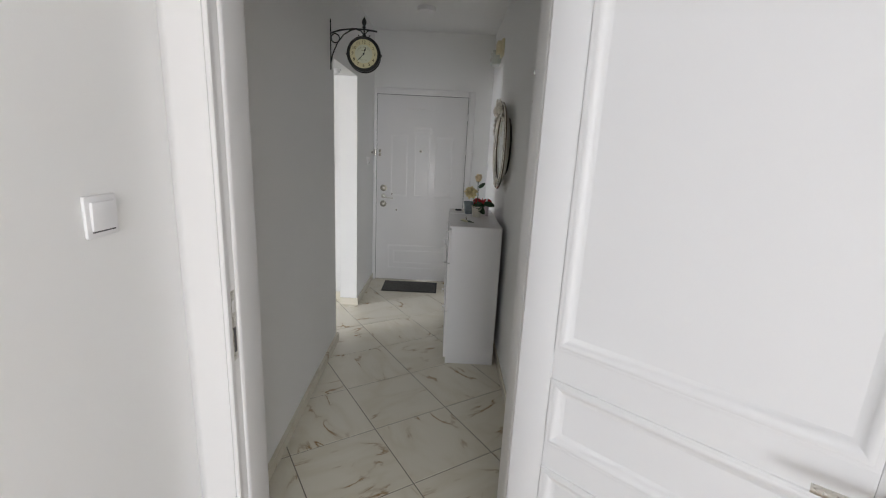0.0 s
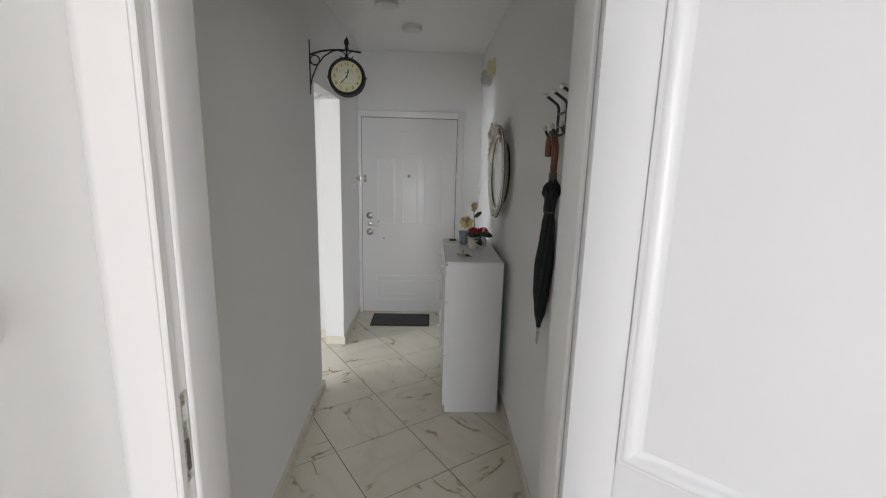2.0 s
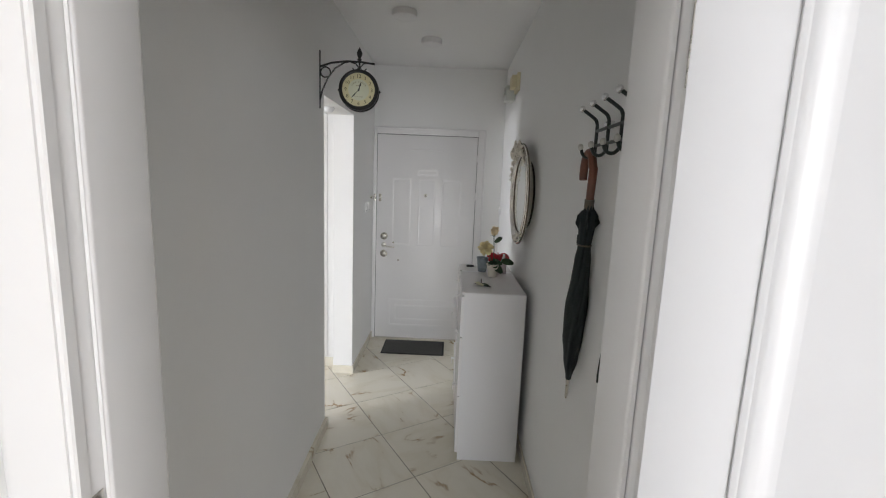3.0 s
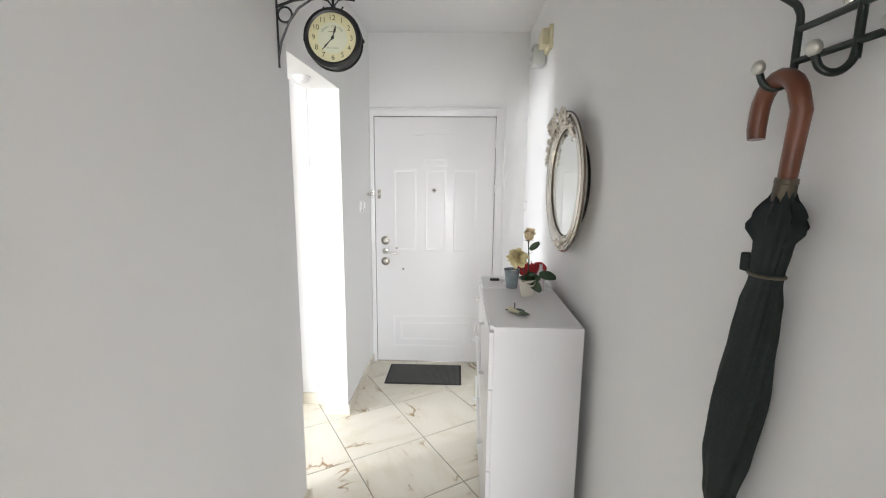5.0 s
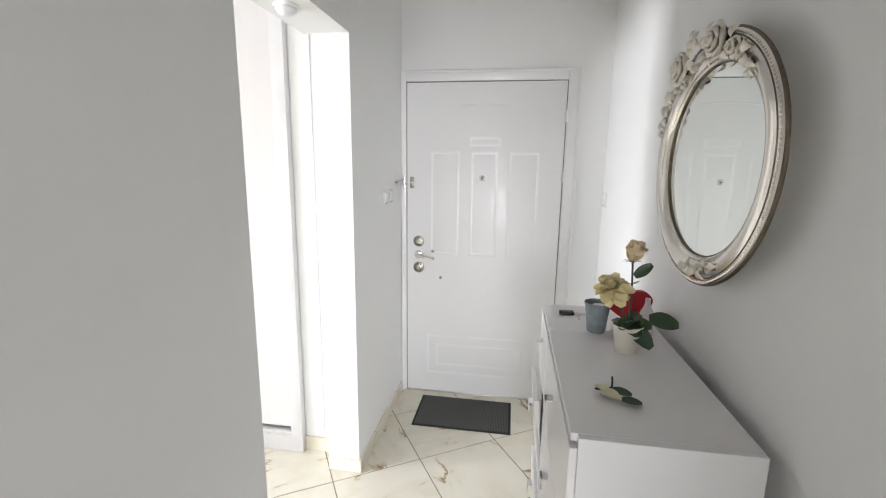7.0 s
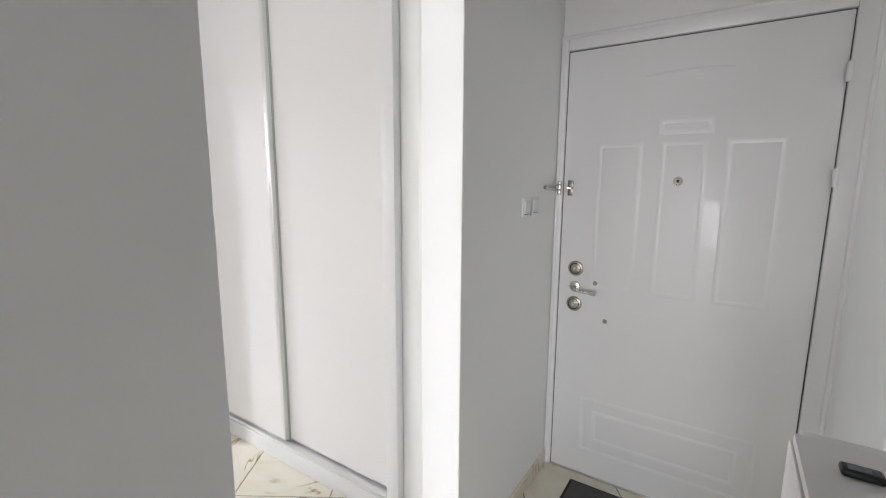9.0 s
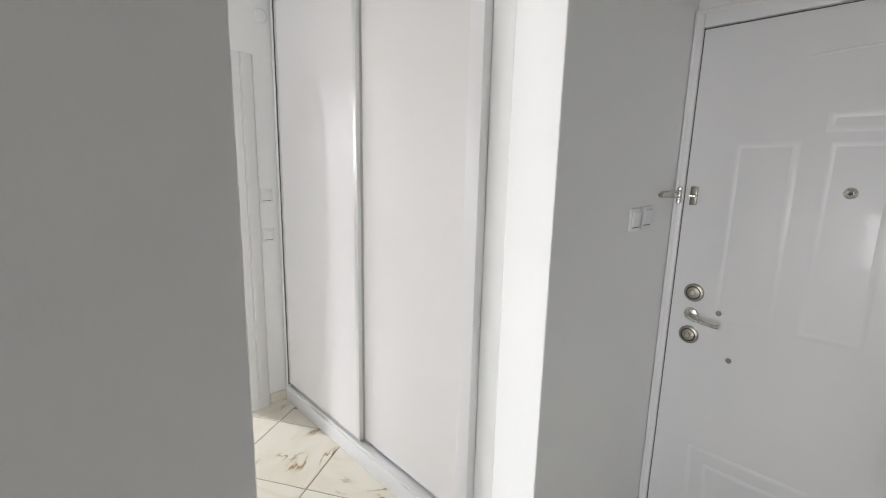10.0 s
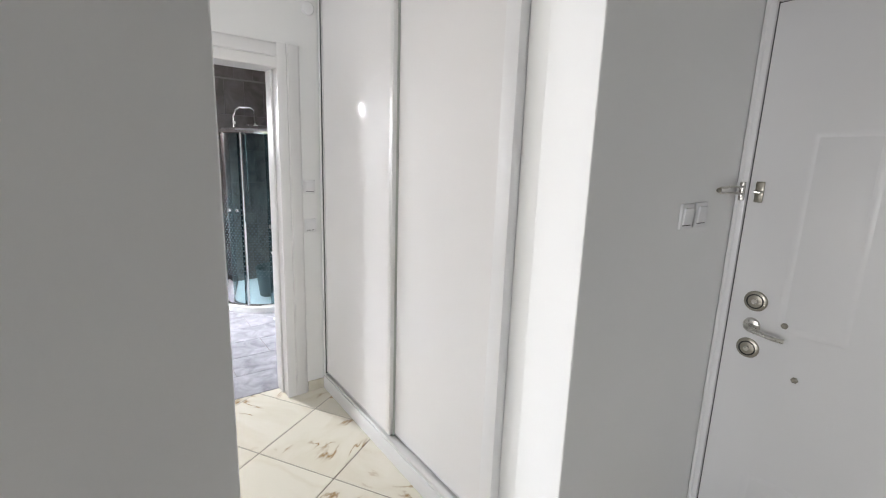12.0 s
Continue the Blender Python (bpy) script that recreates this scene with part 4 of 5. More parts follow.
def potted_rose():
    x, y, z = 0.568, 3.485, CZ
    p = thing("potted_rose", (x, y, z), "artificial yellow roses in a small cream pot", "flower pot")
    pot = part("pot", lathe([(0, 0.001), (0.026, 0.001), (0.028, 0.003), (0.040, 0.078), (0.043, 0.082), (0.041, 0.085), (0.038, 0.082), (0.036, 0.070)], 36, Matrix.Translation((x, y, z)), False), POTCREAM, p, "cream ceramic pot")
    part("soil", lathe([(0, 0.074), (0.0375, 0.070)], 24, Matrix.Translation((x, y, z)), False), SOIL, pot)
    bud, head = Vector((x - 0.003, y + 0.002, z + 0.266)), Vector((x - 0.056, y - 0.020, z + 0.190))
    part("stem", tube([(x, y, z + 0.07), (x + 0.003, y + 0.003, z + 0.17), tuple(bud)], 0.0028, 8), LEAFGREEN, p)
    part("stem", tube([(x, y, z + 0.07), (x - 0.020, y - 0.002, z + 0.125), tuple(head)], 0.0028, 8), LEAFGREEN, p)
    bloom(p, bud, (0.05, -0.25, 1.0), ((5, 60, 0.052, 0.024, 0.6), (5, 70, 0.053, 0.021, 0.7), (3, 80, 0.050, 0.015, 0.9)), PETALPALE, -0.06)
    part("calyx", lathe([(0.003, -0.006), (0.010, 0.002), (0.014, 0.014)], 12, Matrix.Translation(bud), False), LEAFGREEN, p)
    for a in (10, 130, 190, 250):
        part("sepal", petal(bud, a, -12, 0.026, 0.004, 0.1, 0.2), LEAFGREEN, p)
    bloom(p, head, (-0.40, -0.30, 0.85), ((6, -50, 0.050, 0.020, 0.3), (7, -14, 0.054, 0.021, 0.4), (6, 20, 0.044, 0.019, 0.5), (6, 46, 0.040, 0.016, 0.6), (5, 68, 0.036, 0.012, 0.8)), PETAL, 0.05)
    # leaves: (yaw, pitch, roll, height, length, width)
    for a, pi_, ro, h, ln, wd in ((-6, 4, 20, 0.100, 0.060, 0.004), (-42, -30, 35, 0.085, 0.085, 0.026), (-75, -10, 20, 0.085, 0.055, 0.022), (-100, 10, 10, 0.085, 0.05, 0.022), (-60, 25, 30, 0.090, 0.05, 0.02),
                                  (35, 15, 20, 0.10, 0.05, 0.018), (160, 5, 0, 0.09, 0.045, 0.017), (-125, -15, 0, 0.10, 0.05, 0.018), (-85, 38, 10, 0.085, 0.05, 0.02), (-30, 10, 50, 0.085, 0.06, 0.022)):
        b = petal((0, 0, 0), 0, 0, ln, wd, 0.22, -0.18)
        b.transform(Matrix.Translation((x, y, z + h)) @ Matrix.Rotation(radians(a), 4, 'Z') @ Matrix.Rotation(radians(-pi_), 4, 'Y') @ Matrix.Rotation(radians(ro), 4, 'X'))
        part("leaf", b, LEAFGREEN, p, smooth=60)
    big = petal((0, 0, 0), 0, 0, 0.078, 0.026, 0.2, -0.2)
    big.transform(Matrix.Translation((x + 0.052, y - 0.006, z + 0.105)) @ Matrix.Rotation(radians(-10), 4, 'Z') @ Matrix.Rotation(radians(2), 4, 'Y') @ Matrix.Rotation(radians(45), 4, 'X'))
    part("leaf", big, LEAFGREEN, p, smooth=60)
    for a, pi_, ro, h, ln, wd in ((5, 38, 60, 0.222, 0.056, 0.015), (-95, 5, 20, 0.205, 0.028, 0.014), (175, 2, 0, 0.262, 0.034, 0.003)):
        b = petal((0, 0, 0), 0, 0, ln, wd, 0.2, 0.05)
        b.transform(Matrix.Translation((x + 0.006, y + 0.003, z + h)) @ Matrix.Rotation(radians(a), 4, 'Z') @ Matrix.Rotation(radians(-pi_), 4, 'Y') @ Matrix.Rotation(radians(ro), 4, 'X'))
        part("leaf", b, LEAFGREEN, p, smooth=60)


def zinc_pot():
    x, y, z = 0.513, 3.640, CZ
    p = thing("tealight_pot", (x, y, z), "small weathered zinc pot holding a white tealight", "candle holder")
    pot = part("pot", lathe([(0, 0.001), (0.027, 0.001), (0.028, 0.004), (0.0385, 0.090), (0.041, 0.093), (0.041, 0.097), (0.038, 0.097), (0.036, 0.090), (0.027, 0.006), (0, 0.006)], 36, Matrix.Translation((x, y, z)), False), POTGREY, p)
    part("tealight", lathe([(0, 0.088), (0.022, 0.088), (0.024, 0.086), (0.024, 0.062)], 28, Matrix.Translation((x + 0.006, y - 0.003, z)), False), WAX, pot, "white wax tealight")


def red_heart():
    x, y, z = 0.628, 3.745, CZ
    p = thing("heart_box", (x, y, z), "red heart-shaped gift box beside the flower pot", "gift box")
    pts = []
    for i in range(40):
        a = 2 * math.pi * i / 40
        pts.append((x + 0.0050 * 16 * math.sin(a) ** 3 * 0.98, z + 0.066 + 0.0040 * (13 * math.cos(a) - 5 * math.cos(2 * a) - 2 * math.cos(3 * a) - math.cos(4 * a))))
    bm = prism(pts, 'y', y - 0.018, y + 0.018)
    bmesh.ops.bevel(bm, geom=[e for e in bm.edges if abs(e.verts[0].co.y - e.verts[1].co.y) < 1e-5], offset=0.005, segments=2, affect='EDGES')
    part("heart", bm, RED, p)
    part("stand", box(x - 0.03, x + 0.03, y - 0.014, y + 0.014, z, z + 0.012, 0.003), RED, p)


def glass_vial():
    x, y, z = 0.650, 3.600, CZ
    p = thing("plastic_bottle", (x, y, z), "small pale pink translucent bottle against the wall", "bottle")
    part("body", lathe([(0, 0), (0.018, 0), (0.02, 0.004), (0.02, 0.085), (0.012, 0.10), (0.008, 0.112), (0.008, 0.13), (0, 0.13)], 28, Matrix.Translation((x, y, z))), CLEARPLASTIC, p)


def keys():
    x, y, z = 0.443, 3.790, CZ
    p = thing("car_keys", (x, y, z), "bunch of keys with a dark fob lying on the cabinet", "keys")
    part("fob", box(x - 0.03, x + 0.022, y - 0.013, y + 0.015, z, z + 0.013, 0.005, 3), BLACK, p)
    part("fob_label", box(x - 0.022, x + 0.006, y - 0.008, y + 0.008, z + 0.0128, z + 0.0138, 0.0005, 1), POTGREY, p)
    part("key_ring", tube([(x + 0.036 + 0.013 * math.cos(a), y + 0.013 * math.sin(a), z + 0.003) for a in [k * math.pi / 12 for k in range(24)]], 0.0013, 6, True), STEEL, p)
    part("key", box(x + 0.045, x + 0.088, y + 0.004, y + 0.010, z + 0.001, z + 0.0035, 0.0008, 1), STEEL, p)
    part("key", box(x + 0.030, x + 0.036, y - 0.055, y - 0.012, z + 0.001, z + 0.0035, 0.0008, 1), STEEL, p)


def fallen_leaves():
    x, y, z = 0.470, 3.211, CZ
    p = thing("fallen_rose_sprig", (x, y, z), "fallen rose petals and dark leaves lying on the cabinet", "sprig")
    part("leaf", petal((x + 0.008, y + 0.022, z + 0.009), -14, -8, 0.044, 0.020, 0.2, 0.05), LEAFGREEN, p)
    part("leaf", petal((x + 0.020, y - 0.020, z + 0.008), -6, -6, 0.044, 0.018, 0.2, 0.05), LEAFGREEN, p)
    part("leaf", petal((x + 0.010, y + 0.028, z + 0.010), 190, -6, 0.040, 0.009, 0.25, 0.05), SOIL, p)
    for k, (dx, dy, yaw, ln) in enumerate(((0.018, -0.018, 155, 0.044), (0.014, -0.014, 140, 0.040), (0.020, -0.024, 170, 0.044), (-0.012, 0.006, 110, 0.022))):
        part("petal", petal((x + dx, y + dy, z + 0.006 + 0.003 * k), yaw, 2, ln, 0.018, 0.3, 0.08), WITHERED, p)
    part("stem", tube([(x + 0.010, y + 0.030, z + 0.004), (x + 0.011, y + 0.034, z + 0.022), (x + 0.010, y + 0.036, z + 0.036)], 0.0022, 6), SOIL, p)


potted_rose()
zinc_pot()
red_heart()
glass_vial()
keys()
fallen_leaves()


# ---- door mat ----
def door_mat():
    x0, x1, y0, y1 = -0.306, 0.275, 4.537, 4.885
    p = thing("door_mat", (-0.02, 4.7, 0), "dark grey ribbed door mat with black rubber edge", "door mat")
    part("rubber_base", box(x0, x1, y0, y1, 0.0006, 0.006, 0.002, 1), MATEDGE, p)
    n = 60
    rows = []
    for i in range(n):
        a = x0 + 0.014 + (x1 - x0 - 0.028) * i / n
        rows.append((a, a + (x1 - x0 - 0.028) / n * 0.72, y0 + 0.014, y1 - 0.014, 0.005, 0.0105))
    tagged(part("ribs", boxes(*rows), MATCLOTH, p), kind="stuff")


door_mat()


# ---- coat rack and umbrella ----
RACK_Y = [2.165, 2.060, 1.955, 1.850, 1.745]


def coat_rack():
    x = XR - 0.022
    k = thing("coat_rack", (XR, 1.95, 1.76), "dark green metal wall coat rack with nickel knobs", "coat rack")
    part("crossbar", tube([(x, RACK_Y[0], 1.766), (x, RACK_Y[-1], 1.766)], 0.005, 12), RACKGREEN, k)
    part("crossbar", tube([(x, RACK_Y[0], 1.721), (x, RACK_Y[-1], 1.721)], 0.005, 12), RACKGREEN, k)
    for y in RACK_Y:
        h = part("upper_hook", tube(glide([(x, y, 1.70), (x, y, 1.76), (x, y, 1.782), (x - 0.002, y + 0.002, 1.794), (x - 0.009, y + 0.007, 1.806), (x - 0.040, y + 0.026, 1.834)]), 0.0053, 12), RACKGREEN, k)
        part("knob", ball((x - 0.043, y + 0.028, 1.837), 0.0125, 0.8, 1, 0.9), CHROME, h, "round steel knob")
        l = part("lower_hook", tube(glide([(x, y, 1.715), (x - 0.003, y + 0.001, 1.698), (x - 0.012, y + 0.004, 1.687), (x - 0.024, y + 0.007, 1.685), (x - 0.035, y + 0.011, 1.693), (x - 0.041, y + 0.013, 1.709)]), 0.0051, 12), RACKGREEN, k)
        part("knob", ball((x - 0.043, y + 0.013, 1.716), 0.0115, 0.75, 1, 0.95), NICKEL, l, "round steel knob")
    for y in (RACK_Y[0] - 0.082, RACK_Y[-1] + 0.082):
        part("wall_mount", lathe([(0.0125, 0), (0.0125, 0.014), (0.010, 0.022), (0.007, 0.026), (0, 0.027)], 20, Matrix.Translation((XR, y, 1.777)) @ Matrix.Rotation(radians(-90), 4, 'Y')), CHROME, k, "chrome screw cap")


coat_rack()


def umbrella(x, y, ztop, ztip, lean, label, handle=True):
    u = thing("umbrella", (x, y, ztop), label, "umbrella")
    top, tip = Vector((x, y, ztop)), Vector((x + lean[0], y + lean[1], ztip))
    d = tip - top

    def at(f):
        return top + d * f
    if handle:
        r = 0.042
        pts = [tuple(at(0.184)), tuple(at(0.12)), tuple(at(0.075))]
        c = at(0.075) + Vector((-0.004, r, 0.004))
        pts += [tuple(c + Vector((0, r * math.cos(radians(a)), r * 1.15 * math.sin(radians(a))))) for a in (195, 165, 135, 100, 70, 40, 10)]
        e = c + Vector((0, r * 1.0, 0))
        pts += [(e.x, e.y + 0.002, e.z - 0.022), (e.x, e.y, e.z - 0.038)]
        pts = pts[:3] + [tuple(c + Vector((0, -r * math.cos(radians(a)), r * 1.15 * math.sin(radians(a))))) for a in range(15, 180, 18)] + pts[-2:]
        part("handle", tube(pts, [0.0125, 0.0130, 0.0135] + [0.0135] * (len(pts) - 4) + [0.0125], 16), WOOD, u, "curved red-brown wooden handle")
        part("collar", tube([at(0.183), at(0.190), at(0.192), at(0.205), at(0.222)], [0.0150, 0.0158, 0.0148, 0.0152, 0.0145], 16), COLLAR, u, "dull metal collar")
    # folded cloth: pleated, twisting, widest a third down
    bm = bmesh.new()
    n, m = 96, 70
    rings = []
    prof = ((0.215, 0.017), (0.225, 0.022), (0.245, 0.028), (0.268, 0.031), (0.285, 0.032), (0.31, 0.030), (0.345, 0.0265), (0.36, 0.0265), (0.41, 0.034), (0.475, 0.038), (0.596, 0.047), (0.724, 0.043), (0.824, 0.031), (0.91, 0.012))


    def rad(f):
        for (a, ra), (b, rb) in zip(prof, prof[1:]):
            if a <= f <= b:
                t = (f - a) / (b - a)
                return ra + (rb - ra) * t * t * (3 - 2 * t)
        return prof[-1][1]
    for i in range(m + 1):
        f = 0.215 + (0.91 - 0.215) * i / m
        c, r = at(f), rad(f)
        row = []
        for j in range(n):
            a = 2 * math.pi * j / n
            k = int((a + 0.35) / (math.pi / 4)) % 8
            peak = 0.255 + 0.016 * math.sin(k * 2.3 + 0.6)
            ribs = max(0.0, 1 - (peak - f) / 0.045 if f < peak else 1 - (f - peak) / 0.022)
            tip = (1 - abs(math.sin(4 * (a + 0.35)))) ** 1.2
            fold = 1 + 0.12 * math.sin(8 * (a + f * 2.2)) * (0.5 + 0.5 * math.sin(3 * a + 1)) + 0.05 * math.sin(3 * a + 9 * f) + ribs * 0.75 * tip
            row.append(bm.verts.new(c + Vector((r * 0.72 * fold * math.cos(a), r * fold * math.sin(a), 0.012 * math.sin(8 * a) if i == 0 else 0))))
        rings.append(row)
    for a, b in zip(rings, rings[1:]):
        for j in range(n):
            q = (j + 1) % n
            bm.faces.new((a[j], a[q], b[q], b[j]))
    bm.faces.new(rings[0]), bm.faces.new(rings[-1])
    cloth = part("canopy", bm, NAVY, u, "furled dark umbrella cloth", 40)
    c = at(0.352)
    part("strap", tube([(c.x + 0.021 * math.cos(a), c.y + 0.029 * math.sin(a), c.z) for a in [k * math.pi / 12 for k in range(24)]], 0.0028, 6, True), COLLAR, cloth)
    part("strap_tab", box(c.x - 0.012, c.x + 0.002, c.y + 0.024, c.y + 0.050, c.z - 0.002, c.z + 0.028, 0.002, 1), NAVY, cloth)
    part("ferrule", tube([at(0.90), at(0.93), at(0.99), at(1.0)], [0.008, 0.0065, 0.005, 0.002], 12), STEEL, u, "steel tip")
    return u


umbrella(0.720, 2.110, 1.712, 0.833, (0.006, 0.104), "furled dark umbrella with a curved wooden handle, hung on the rack")


def folded_umbrella():
    top, bot = Vector((0.722, 1.752, 1.70)), Vector((0.718, 1.900, 1.045))
    u = thing("folding_umbrella", top, "slim dark umbrella hanging by its strap from the rack", "umbrella")

    def axis(f):
        return top.lerp(bot, f) + Vector((0, -0.030 * math.sin(math.pi * f), 0))
    bm = bmesh.new()
    rings = []
    for f, r in ((0.10, 0.010), (0.13, 0.016), (0.22, 0.019), (0.35, 0.0205), (0.5, 0.021), (0.62, 0.0205), (0.75, 0.019), (0.88, 0.015), (0.96, 0.010), (1.0, 0.005)):
        c = axis(f)
        rings.append([bm.verts.new(c + Vector((0.7 * r * k * math.cos(a), r * k * math.sin(a), 0))) for a, k in ((2 * math.pi * q / 32, 1 + 0.12 * math.sin(8 * 2 * math.pi * q / 32 + 3 * f)) for q in range(32))])
    for a, b in zip(rings, rings[1:]):
        for q in range(32):
            bm.faces.new((a[q], a[(q + 1) % 32], b[(q + 1) % 32], b[q]))
    bm.faces.new(rings[0]), bm.faces.new(rings[-1])
    part("canopy", bm, NAVY, u, "folded dark cloth", 70)
    part("wrist_strap", tube([top.lerp(bot, 0.11), top + Vector((0.004, 0.006, -0.02)), top + Vector((0, 0.004, 0.02)), top + Vector((-0.006, -0.004, -0.02)), top.lerp(bot, 0.12)], 0.0025, 6), NAVY, u)


folded_umbrella()


# ---- door chime ----
def chime():
    x, y, z = XR, 4.12, 2.325
    k = thing("door_chime", (x, y, z), "yellowed plastic door chime high on the wall", "door chime")
    part("base_plate", box(x - 0.022, x, y - 0.012, y + 0.16, z - 0.055, z + 0.075, 0.004), YELLOWED, k)
    part("housing", box(x - 0.060, x - 0.0215, y + 0.006, y + 0.13, z - 0.030, z + 0.060, 0.007), YELLOWED, k)
    part("bell_cover", box(x - 0.085, x - 0.010, y + 0.135, y + 0.26, z - 0.105, z + 0.010, 0.008), GREYPLASTIC, k, "grey translucent lower cover")
    part("terminal", boxes((x - 0.094, x - 0.084, y + 0.16, y + 0.185, z - 0.03, z - 0.008), (x - 0.094, x - 0.084, y + 0.20, y + 0.23, z - 0.07, z - 0.045), bev=0.003), STEEL, k)


chime()


# ---- bathroom ----
def shower():
    s = thing("shower_cabin", (-4.35, 4.35, 0), "quadrant shower cabin with smoked patterned glass and chrome rails", "shower cabin")
    cx, cy, r = -4.90, 4.86, 0.94
    corner = [(cx, cy)]
    rad = 0.55
    ox, oy = cx + r - rad, cy - r + rad

    def outline(off, n=20):
        out = [(cx, cy - r + off)]
        out += [(ox + (rad - off) * math.sin(radians(a)), oy - (rad - off) * math.cos(radians(a))) for a in [90 * i / n for i in range(n + 1)]]
        return out + [(cx + r - off, cy)]
    part("tray", prism(outline(0) + corner, 'z', 0.007, 0.06), PLASTIC, s, "white shower tray")
    part("bottom_rail", tube([(x, y, 0.075) for x, y in outline(0.03)], 0.016, 8), CHROME, s)
    part("top_rail", tube([(x, y, 1.69) for x, y in outline(0.03)], 0.027, 8), CHROME, s, "chrome top rail")
    pts = outline(0.03)
    groups = ((0, 6), (5, 12), (11, 18), (17, len(pts) - 1))
    for gi, (a, b) in enumerate(groups):
        bm = bmesh.new()
        off = 0.004 * (gi % 2)
        col = [(x + off, y - off) for x, y in pts[a:b + 1]]
        lo, hi = [bm.verts.new((x, y, 0.08)) for x, y in col], [bm.verts.new((x, y, 1.68)) for x, y in col]
        for i in range(len(col) - 1):
            bm.faces.new((lo[i], lo[i + 1], hi[i + 1], hi[i]))
        g = part("glass_panel", bm, GLASSDARK, s, "smoked glass panel")
        g.visible_shadow = False
        # printed lozenges on the middle of the pane
        dm = bmesh.new()
        total = [0.0]
        for p, q in zip(col, col[1:]):
            total.append(total[-1] + math.dist(p, q))
        for row in range(34):
            z = 0.36 + row * 0.024
            w = 0.009 * (1 - 0.75 * max(0.0, (row - 18) / 16))
            u = (0.018 if row % 2 else 0.0) + 0.012
            while u < total[-1] - 0.01:
                i = max(k2 for k2 in range(len(total)) if total[k2] <= u)
                i = min(i, len(col) - 2)
                t = (u - total[i]) / (total[i + 1] - total[i])
                p = Vector((*col[i], 0)).lerp(Vector((*col[i + 1], 0)), t)
                d = (Vector((*col[i + 1], 0)) - Vector((*col[i], 0))).normalized()
                nrm = Vector((d.y, -d.x, 0)) * 0.002
                c = p + nrm + Vector((0, 0, z))
                dm.faces.new([dm.verts.new(v) for v in (c - d * w, c - Vector((0, 0, 0.008)), c + d * w, c + Vector((0, 0, 0.008)))])
                u += 0.036
        tagged(part("lozenge_print", dm, FROST, g, smooth=0), kind="stuff")
        x, y = col[-1]
        part("door_profile", tube([(x, y, 0.08), (x, y, 1.68)], 0.011, 8), CHROME, s)
    for a in (9, 11):
        x, y = pts[a]
        part("door_knob", ball((x + 0.03, y - 0.03, 0.98), 0.018), CHROME, s)
    h = s
    yy = 4.235
    part("riser", tube([(-4.86, yy, 0.95), (-4.86, yy, 1.86), (-4.85, yy + 0.02, 1.93), (-4.82, yy + 0.05, 1.955), (-4.80, yy + 0.15, 1.955), (-4.79, yy + 0.18, 1.93), (-4.79, yy + 0.19, 1.80)], 0.012, 10), CHROME, h)
    part("shower_rose", lathe([(0.012, 0.03), (0.02, 0.012), (0.11, 0.008), (0.11, 0), (0, 0)], 28, Matrix.Translation((-4.79, yy + 0.19, 1.775))), CHROME, h)
    part("clamp", tube([(-4.90, yy, 1.80), (-4.84, yy, 1.80)], 0.016, 10), CHROME, h)


shower()


def bucket():
    x, y = -4.36, 4.36
    p = thing("bucket", (x, y, 0.06), "grey plastic bucket standing in the shower", "bucket")
    part("body", lathe([(0, 0.061), (0.10, 0.061), (0.135, 0.34), (0.142, 0.345), (0.142, 0.352), (0.132, 0.35), (0.098, 0.07), (0, 0.07)], 32, Matrix.Translation((x, y, 0)), False), BUCKET, p)


def washer():
    p = thing("washing_machine", (-3.6, 4.56, 0), "white washing machine with a dark top edge", "washing machine")
    part("body", box(-3.92, -3.32, 4.31, 4.855, 0.02, 0.83, 0.012), MELAMINE, p)
    part("worktop", box(-3.93, -3.31, 4.29, 4.855, 0.832, 0.865, 0.005), BLACK, p)
    part("door_band", box(-3.925, -3.90, 4.308, 4.35, 0.34, 0.38, 0.004), BLACK, p)
    r = thing("towel_rail", (-3.62, 4.23, 0), "white free-standing towel rail", "towel rail")
    part("upright", tube([(-3.74, 4.27, 0.02), (-3.74, 4.27, 0.62), (-3.74, 4.26, 0.65)], 0.011, 10), PLASTIC, r)
    part("foot", tube([(-3.80, 4.27, 0.016), (-3.68, 4.27, 0.016)], 0.010, 10), PLASTIC, r)


bucket()
washer()

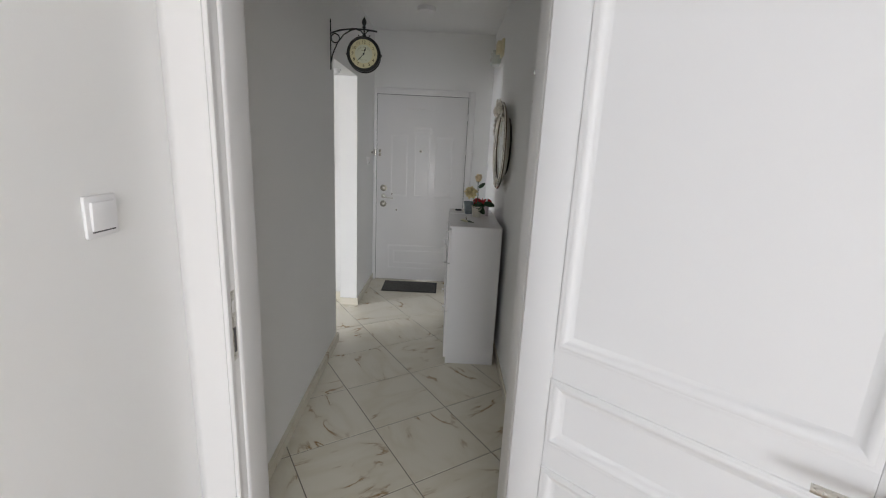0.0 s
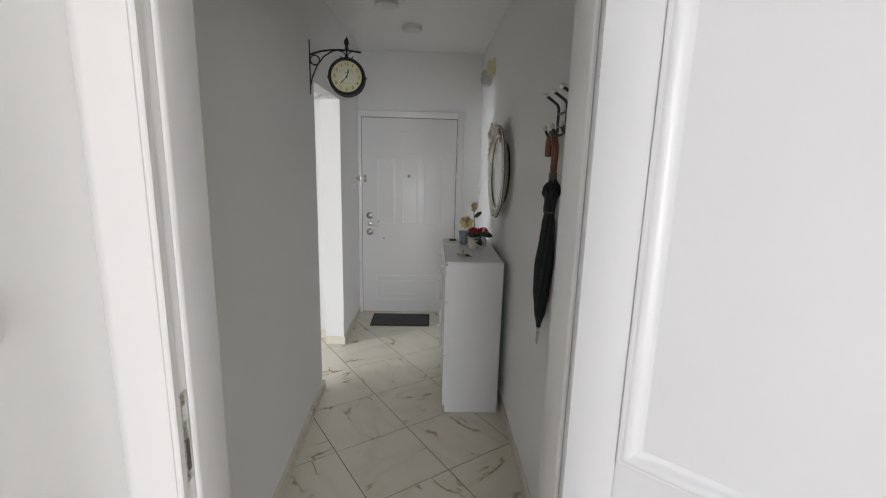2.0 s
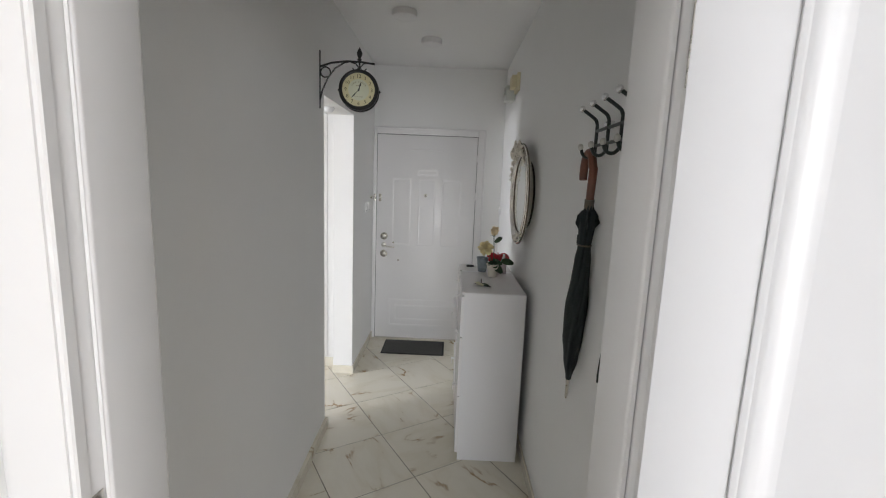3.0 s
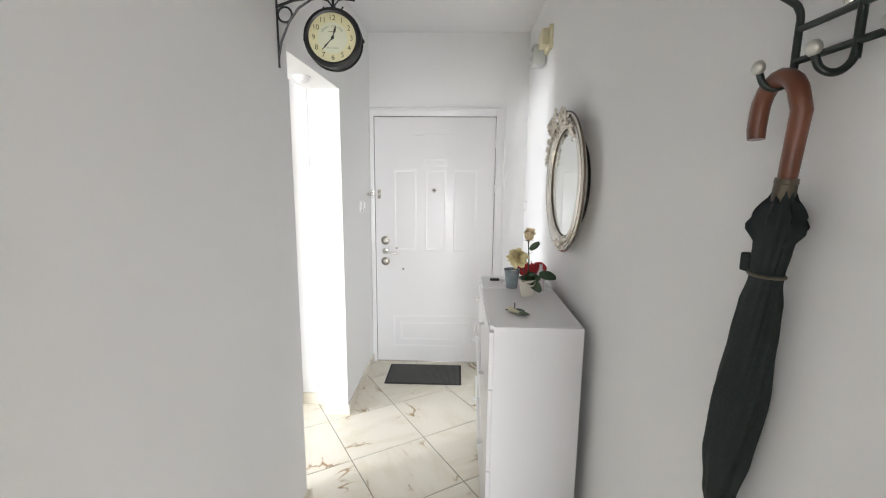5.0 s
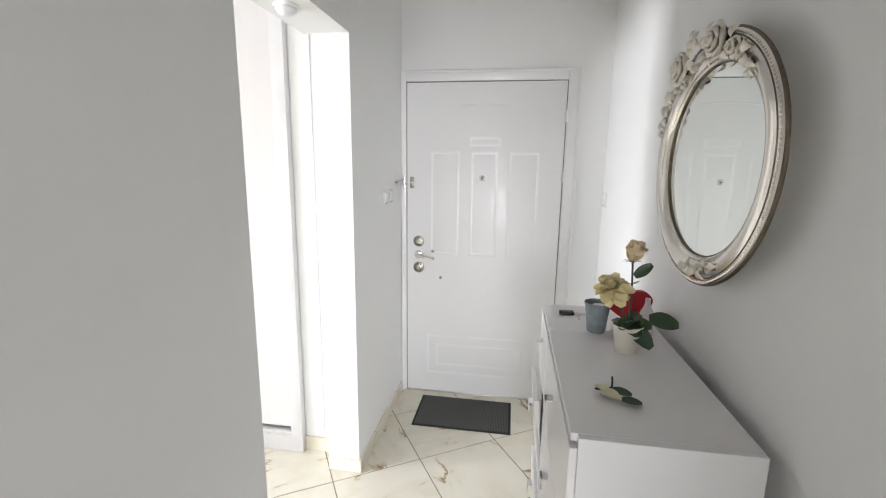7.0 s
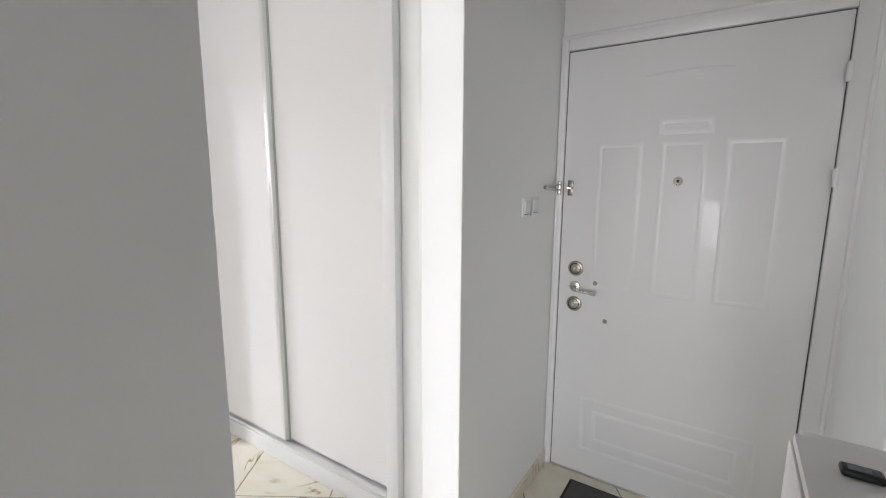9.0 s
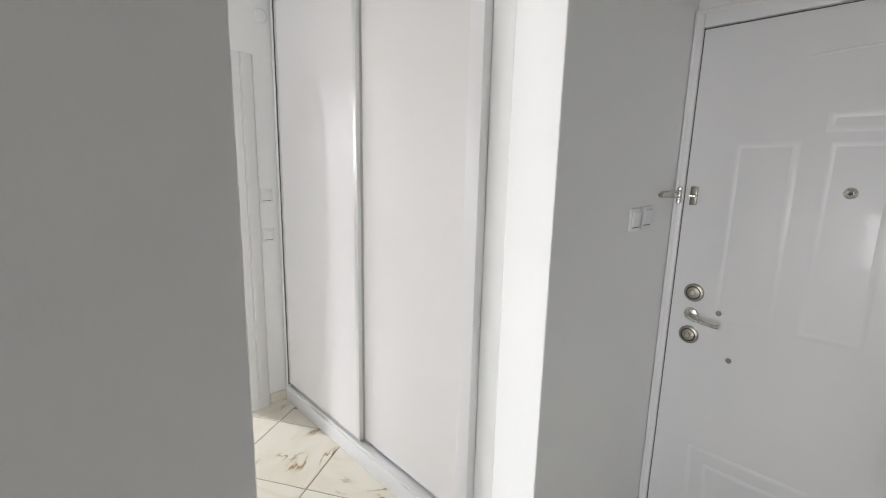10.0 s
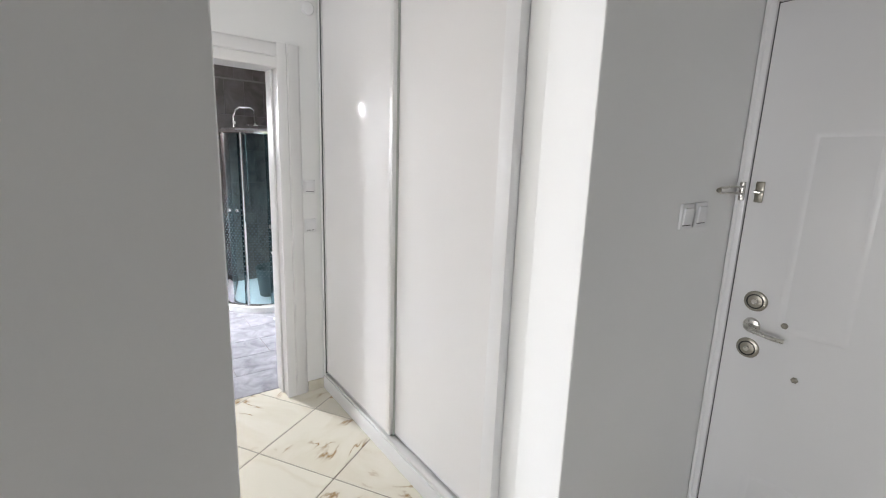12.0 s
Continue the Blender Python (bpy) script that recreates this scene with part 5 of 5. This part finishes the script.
# unseen windows that let the daylight in; the side hall's is added
for nm, x0, x1, y0, y1, z0, z1 in (("window_1", 0.05, 2.25, -4.74, -4.68, 0.5, 2.3), ("added_hall_window", -2.15, -0.85, 1.24, 1.29, 0.85, 2.15), ("window_3", -4.80, -4.48, 2.86, 2.885, 1.82, 2.18), ("window_4", -5.09, -5.04, 0.55, 1.35, 0.9, 2.1)):
    w = thing(nm, ((x0 + x1) / 2, (y0 + y1) / 2, z0), "white framed window, out of view, in daylight", "window", kind="structure")
    t = 0.05 if z1 - z0 > 0.5 else 0.02
    if x1 - x0 > y1 - y0:
        fr = boxes((x0, x1, y0, y1, z0, z0 + t), (x0, x1, y0, y1, z1 - t, z1), (x0, x0 + t, y0, y1, z0 + t, z1 - t), (x1 - t, x1, y0, y1, z0 + t, z1 - t))
        mid = box((x0 + x1) / 2 - 0.03, (x0 + x1) / 2 + 0.03, y0, y1, z0 + t, z1 - t)
    else:
        fr = boxes((x0, x1, y0, y1, z0, z0 + t), (x0, x1, y0, y1, z1 - t, z1), (x0, x1, y0, y0 + t, z0 + t, z1 - t), (x0, x1, y1 - t, y1, z0 + t, z1 - t))
        mid = box(x0, x1, (y0 + y1) / 2 - 0.03, (y0 + y1) / 2 + 0.03, z0 + t, z1 - t)
    part("window_frame", fr, TRIM, w)
    part("mullion", mid, TRIM, w)

# ---- tiles, piece by piece ----
def tile_mesh(name, w, d, th, mat, bev=0.0015):
    bm = box(-w / 2, w / 2, -d / 2, d / 2, -th, 0)
    bmesh.ops.bevel(bm, geom=[e for e in bm.edges if e.verts[0].co.z > -1e-6 and e.verts[1].co.z > -1e-6], offset=bev, segments=1, affect='EDGES')
    return mesh_of(name, bm, mat, 0)


def lay(name, me, m, parent, lo, hi):
    """One tile, cut where it would pass the bounds lo and hi."""
    pts = [m @ v.co for v in me.vertices]
    for k in range(3):
        for bound, sign in ((lo[k], -1), (hi[k], 1)):
            out = [sign * (q[k] - bound) > 1e-5 for q in pts]
            if all(out):
                return None
            if any(out):
                bm = bmesh.new()
                bm.from_mesh(me)
                no = Vector([sign if q == k else 0 for q in range(3)])
                co = Vector([bound if q == k else 0 for q in range(3)])
                inv = m.inverted()
                r = bmesh.ops.bisect_plane(bm, geom=list(bm.verts) + list(bm.edges) + list(bm.faces), plane_co=inv @ co, plane_no=inv.to_3x3() @ no, clear_outer=True)
                cut = [e for e in r["geom_cut"] if isinstance(e, bmesh.types.BMEdge)]
                if cut:
                    bmesh.ops.holes_fill(bm, edges=cut)
                mat = me.materials[0]
                me = bpy.data.meshes.new(name)
                bm.to_mesh(me)
                bm.free()
                me.materials.append(mat)
                pts = [m @ v.co for v in me.vertices]
                if not pts:
                    return None
    ob = new(name, me)
    ob.parent = parent
    ob.matrix_basis = m
    return ob


TS, TA, TO = 0.4468, radians(32.33), Vector((0.1478, 2.8764))
floor_tile = tile_mesh("floor_tile", TS - 0.005, TS - 0.005, 0.008, TILE)
ux, uy = Vector((math.cos(TA), math.sin(TA))), Vector((-math.sin(TA), math.cos(TA)))
for i in range(-9, 6):
    for j in range(-8, 9):
        c = TO + ux * TS * (i + 0.5) + uy * TS * (j + 0.5)
        corridor = XL - 0.30 < c.x < XR + 0.32 and 0.9 < c.y < 5.4
        hall = XB - 0.45 < c.x < XL and 1.0 < c.y < 4.6
        if corridor or hall:
            lay("floor_tile", floor_tile, Matrix.Translation((c.x, c.y, 0)) @ Matrix.Rotation(TA + radians(90 * ((i * 7 + j * 3) % 4)), 4, 'Z'), floor, (XB - 0.134, 1.2, -1), (XR + 0.05, YD + 0.10, 1))
bath_tile = tile_mesh("bath_floor_tile", 0.296, 0.596, 0.006, BATHFLOOR)
for i in range(8):
    for j in range(4):
        lay("slate_tile", bath_tile, Matrix.Translation((XB - 0.28 - 0.30 * i, 3.15 + 0.60 * j - 0.30 * (i % 2), 0.003)), bath_floor, (-4.95, 2.86, -1), (XB - 0.135, 4.9, 1))
wall_tile = tile_mesh("bath_wall_tile", 0.187, 0.347, 0.006, BATHTILE)
bw = bpy.data.objects["wall_bath_west"]
for i in range(8):
    for j in range(10):
        lay("wall_tile", wall_tile, Matrix.Translation((-4.893, 4.356 - 0.19 * 7.5 + 0.19 * j + 0.095 * (i % 2), 1.88 - 0.35 * 5.5 + 0.35 * i)) @ Matrix.Rotation(radians(90), 4, 'Y') @ Matrix.Rotation(radians(90), 4, 'Z'), bw, (-6, 2.92, 0), (-4, 4.86, H))
part("tile_trim", box(-4.90, -4.884, 2.95, 4.86, 2.222, 2.238, 0.002), BATHGROUT, bw)
bn = bpy.data.objects["wall_bath_north"]
for i in range(8):
    for j in range(12):
        lay("wall_tile", wall_tile, Matrix.Translation((-4.80 + 0.19 * j + 0.095 * (i % 2), 4.853, 1.88 - 0.35 * 5.5 + 0.35 * i)) @ Matrix.Rotation(radians(90), 4, 'X'), bn, (-4.9, 4, 0), (XB - 0.15, 5.2, H))
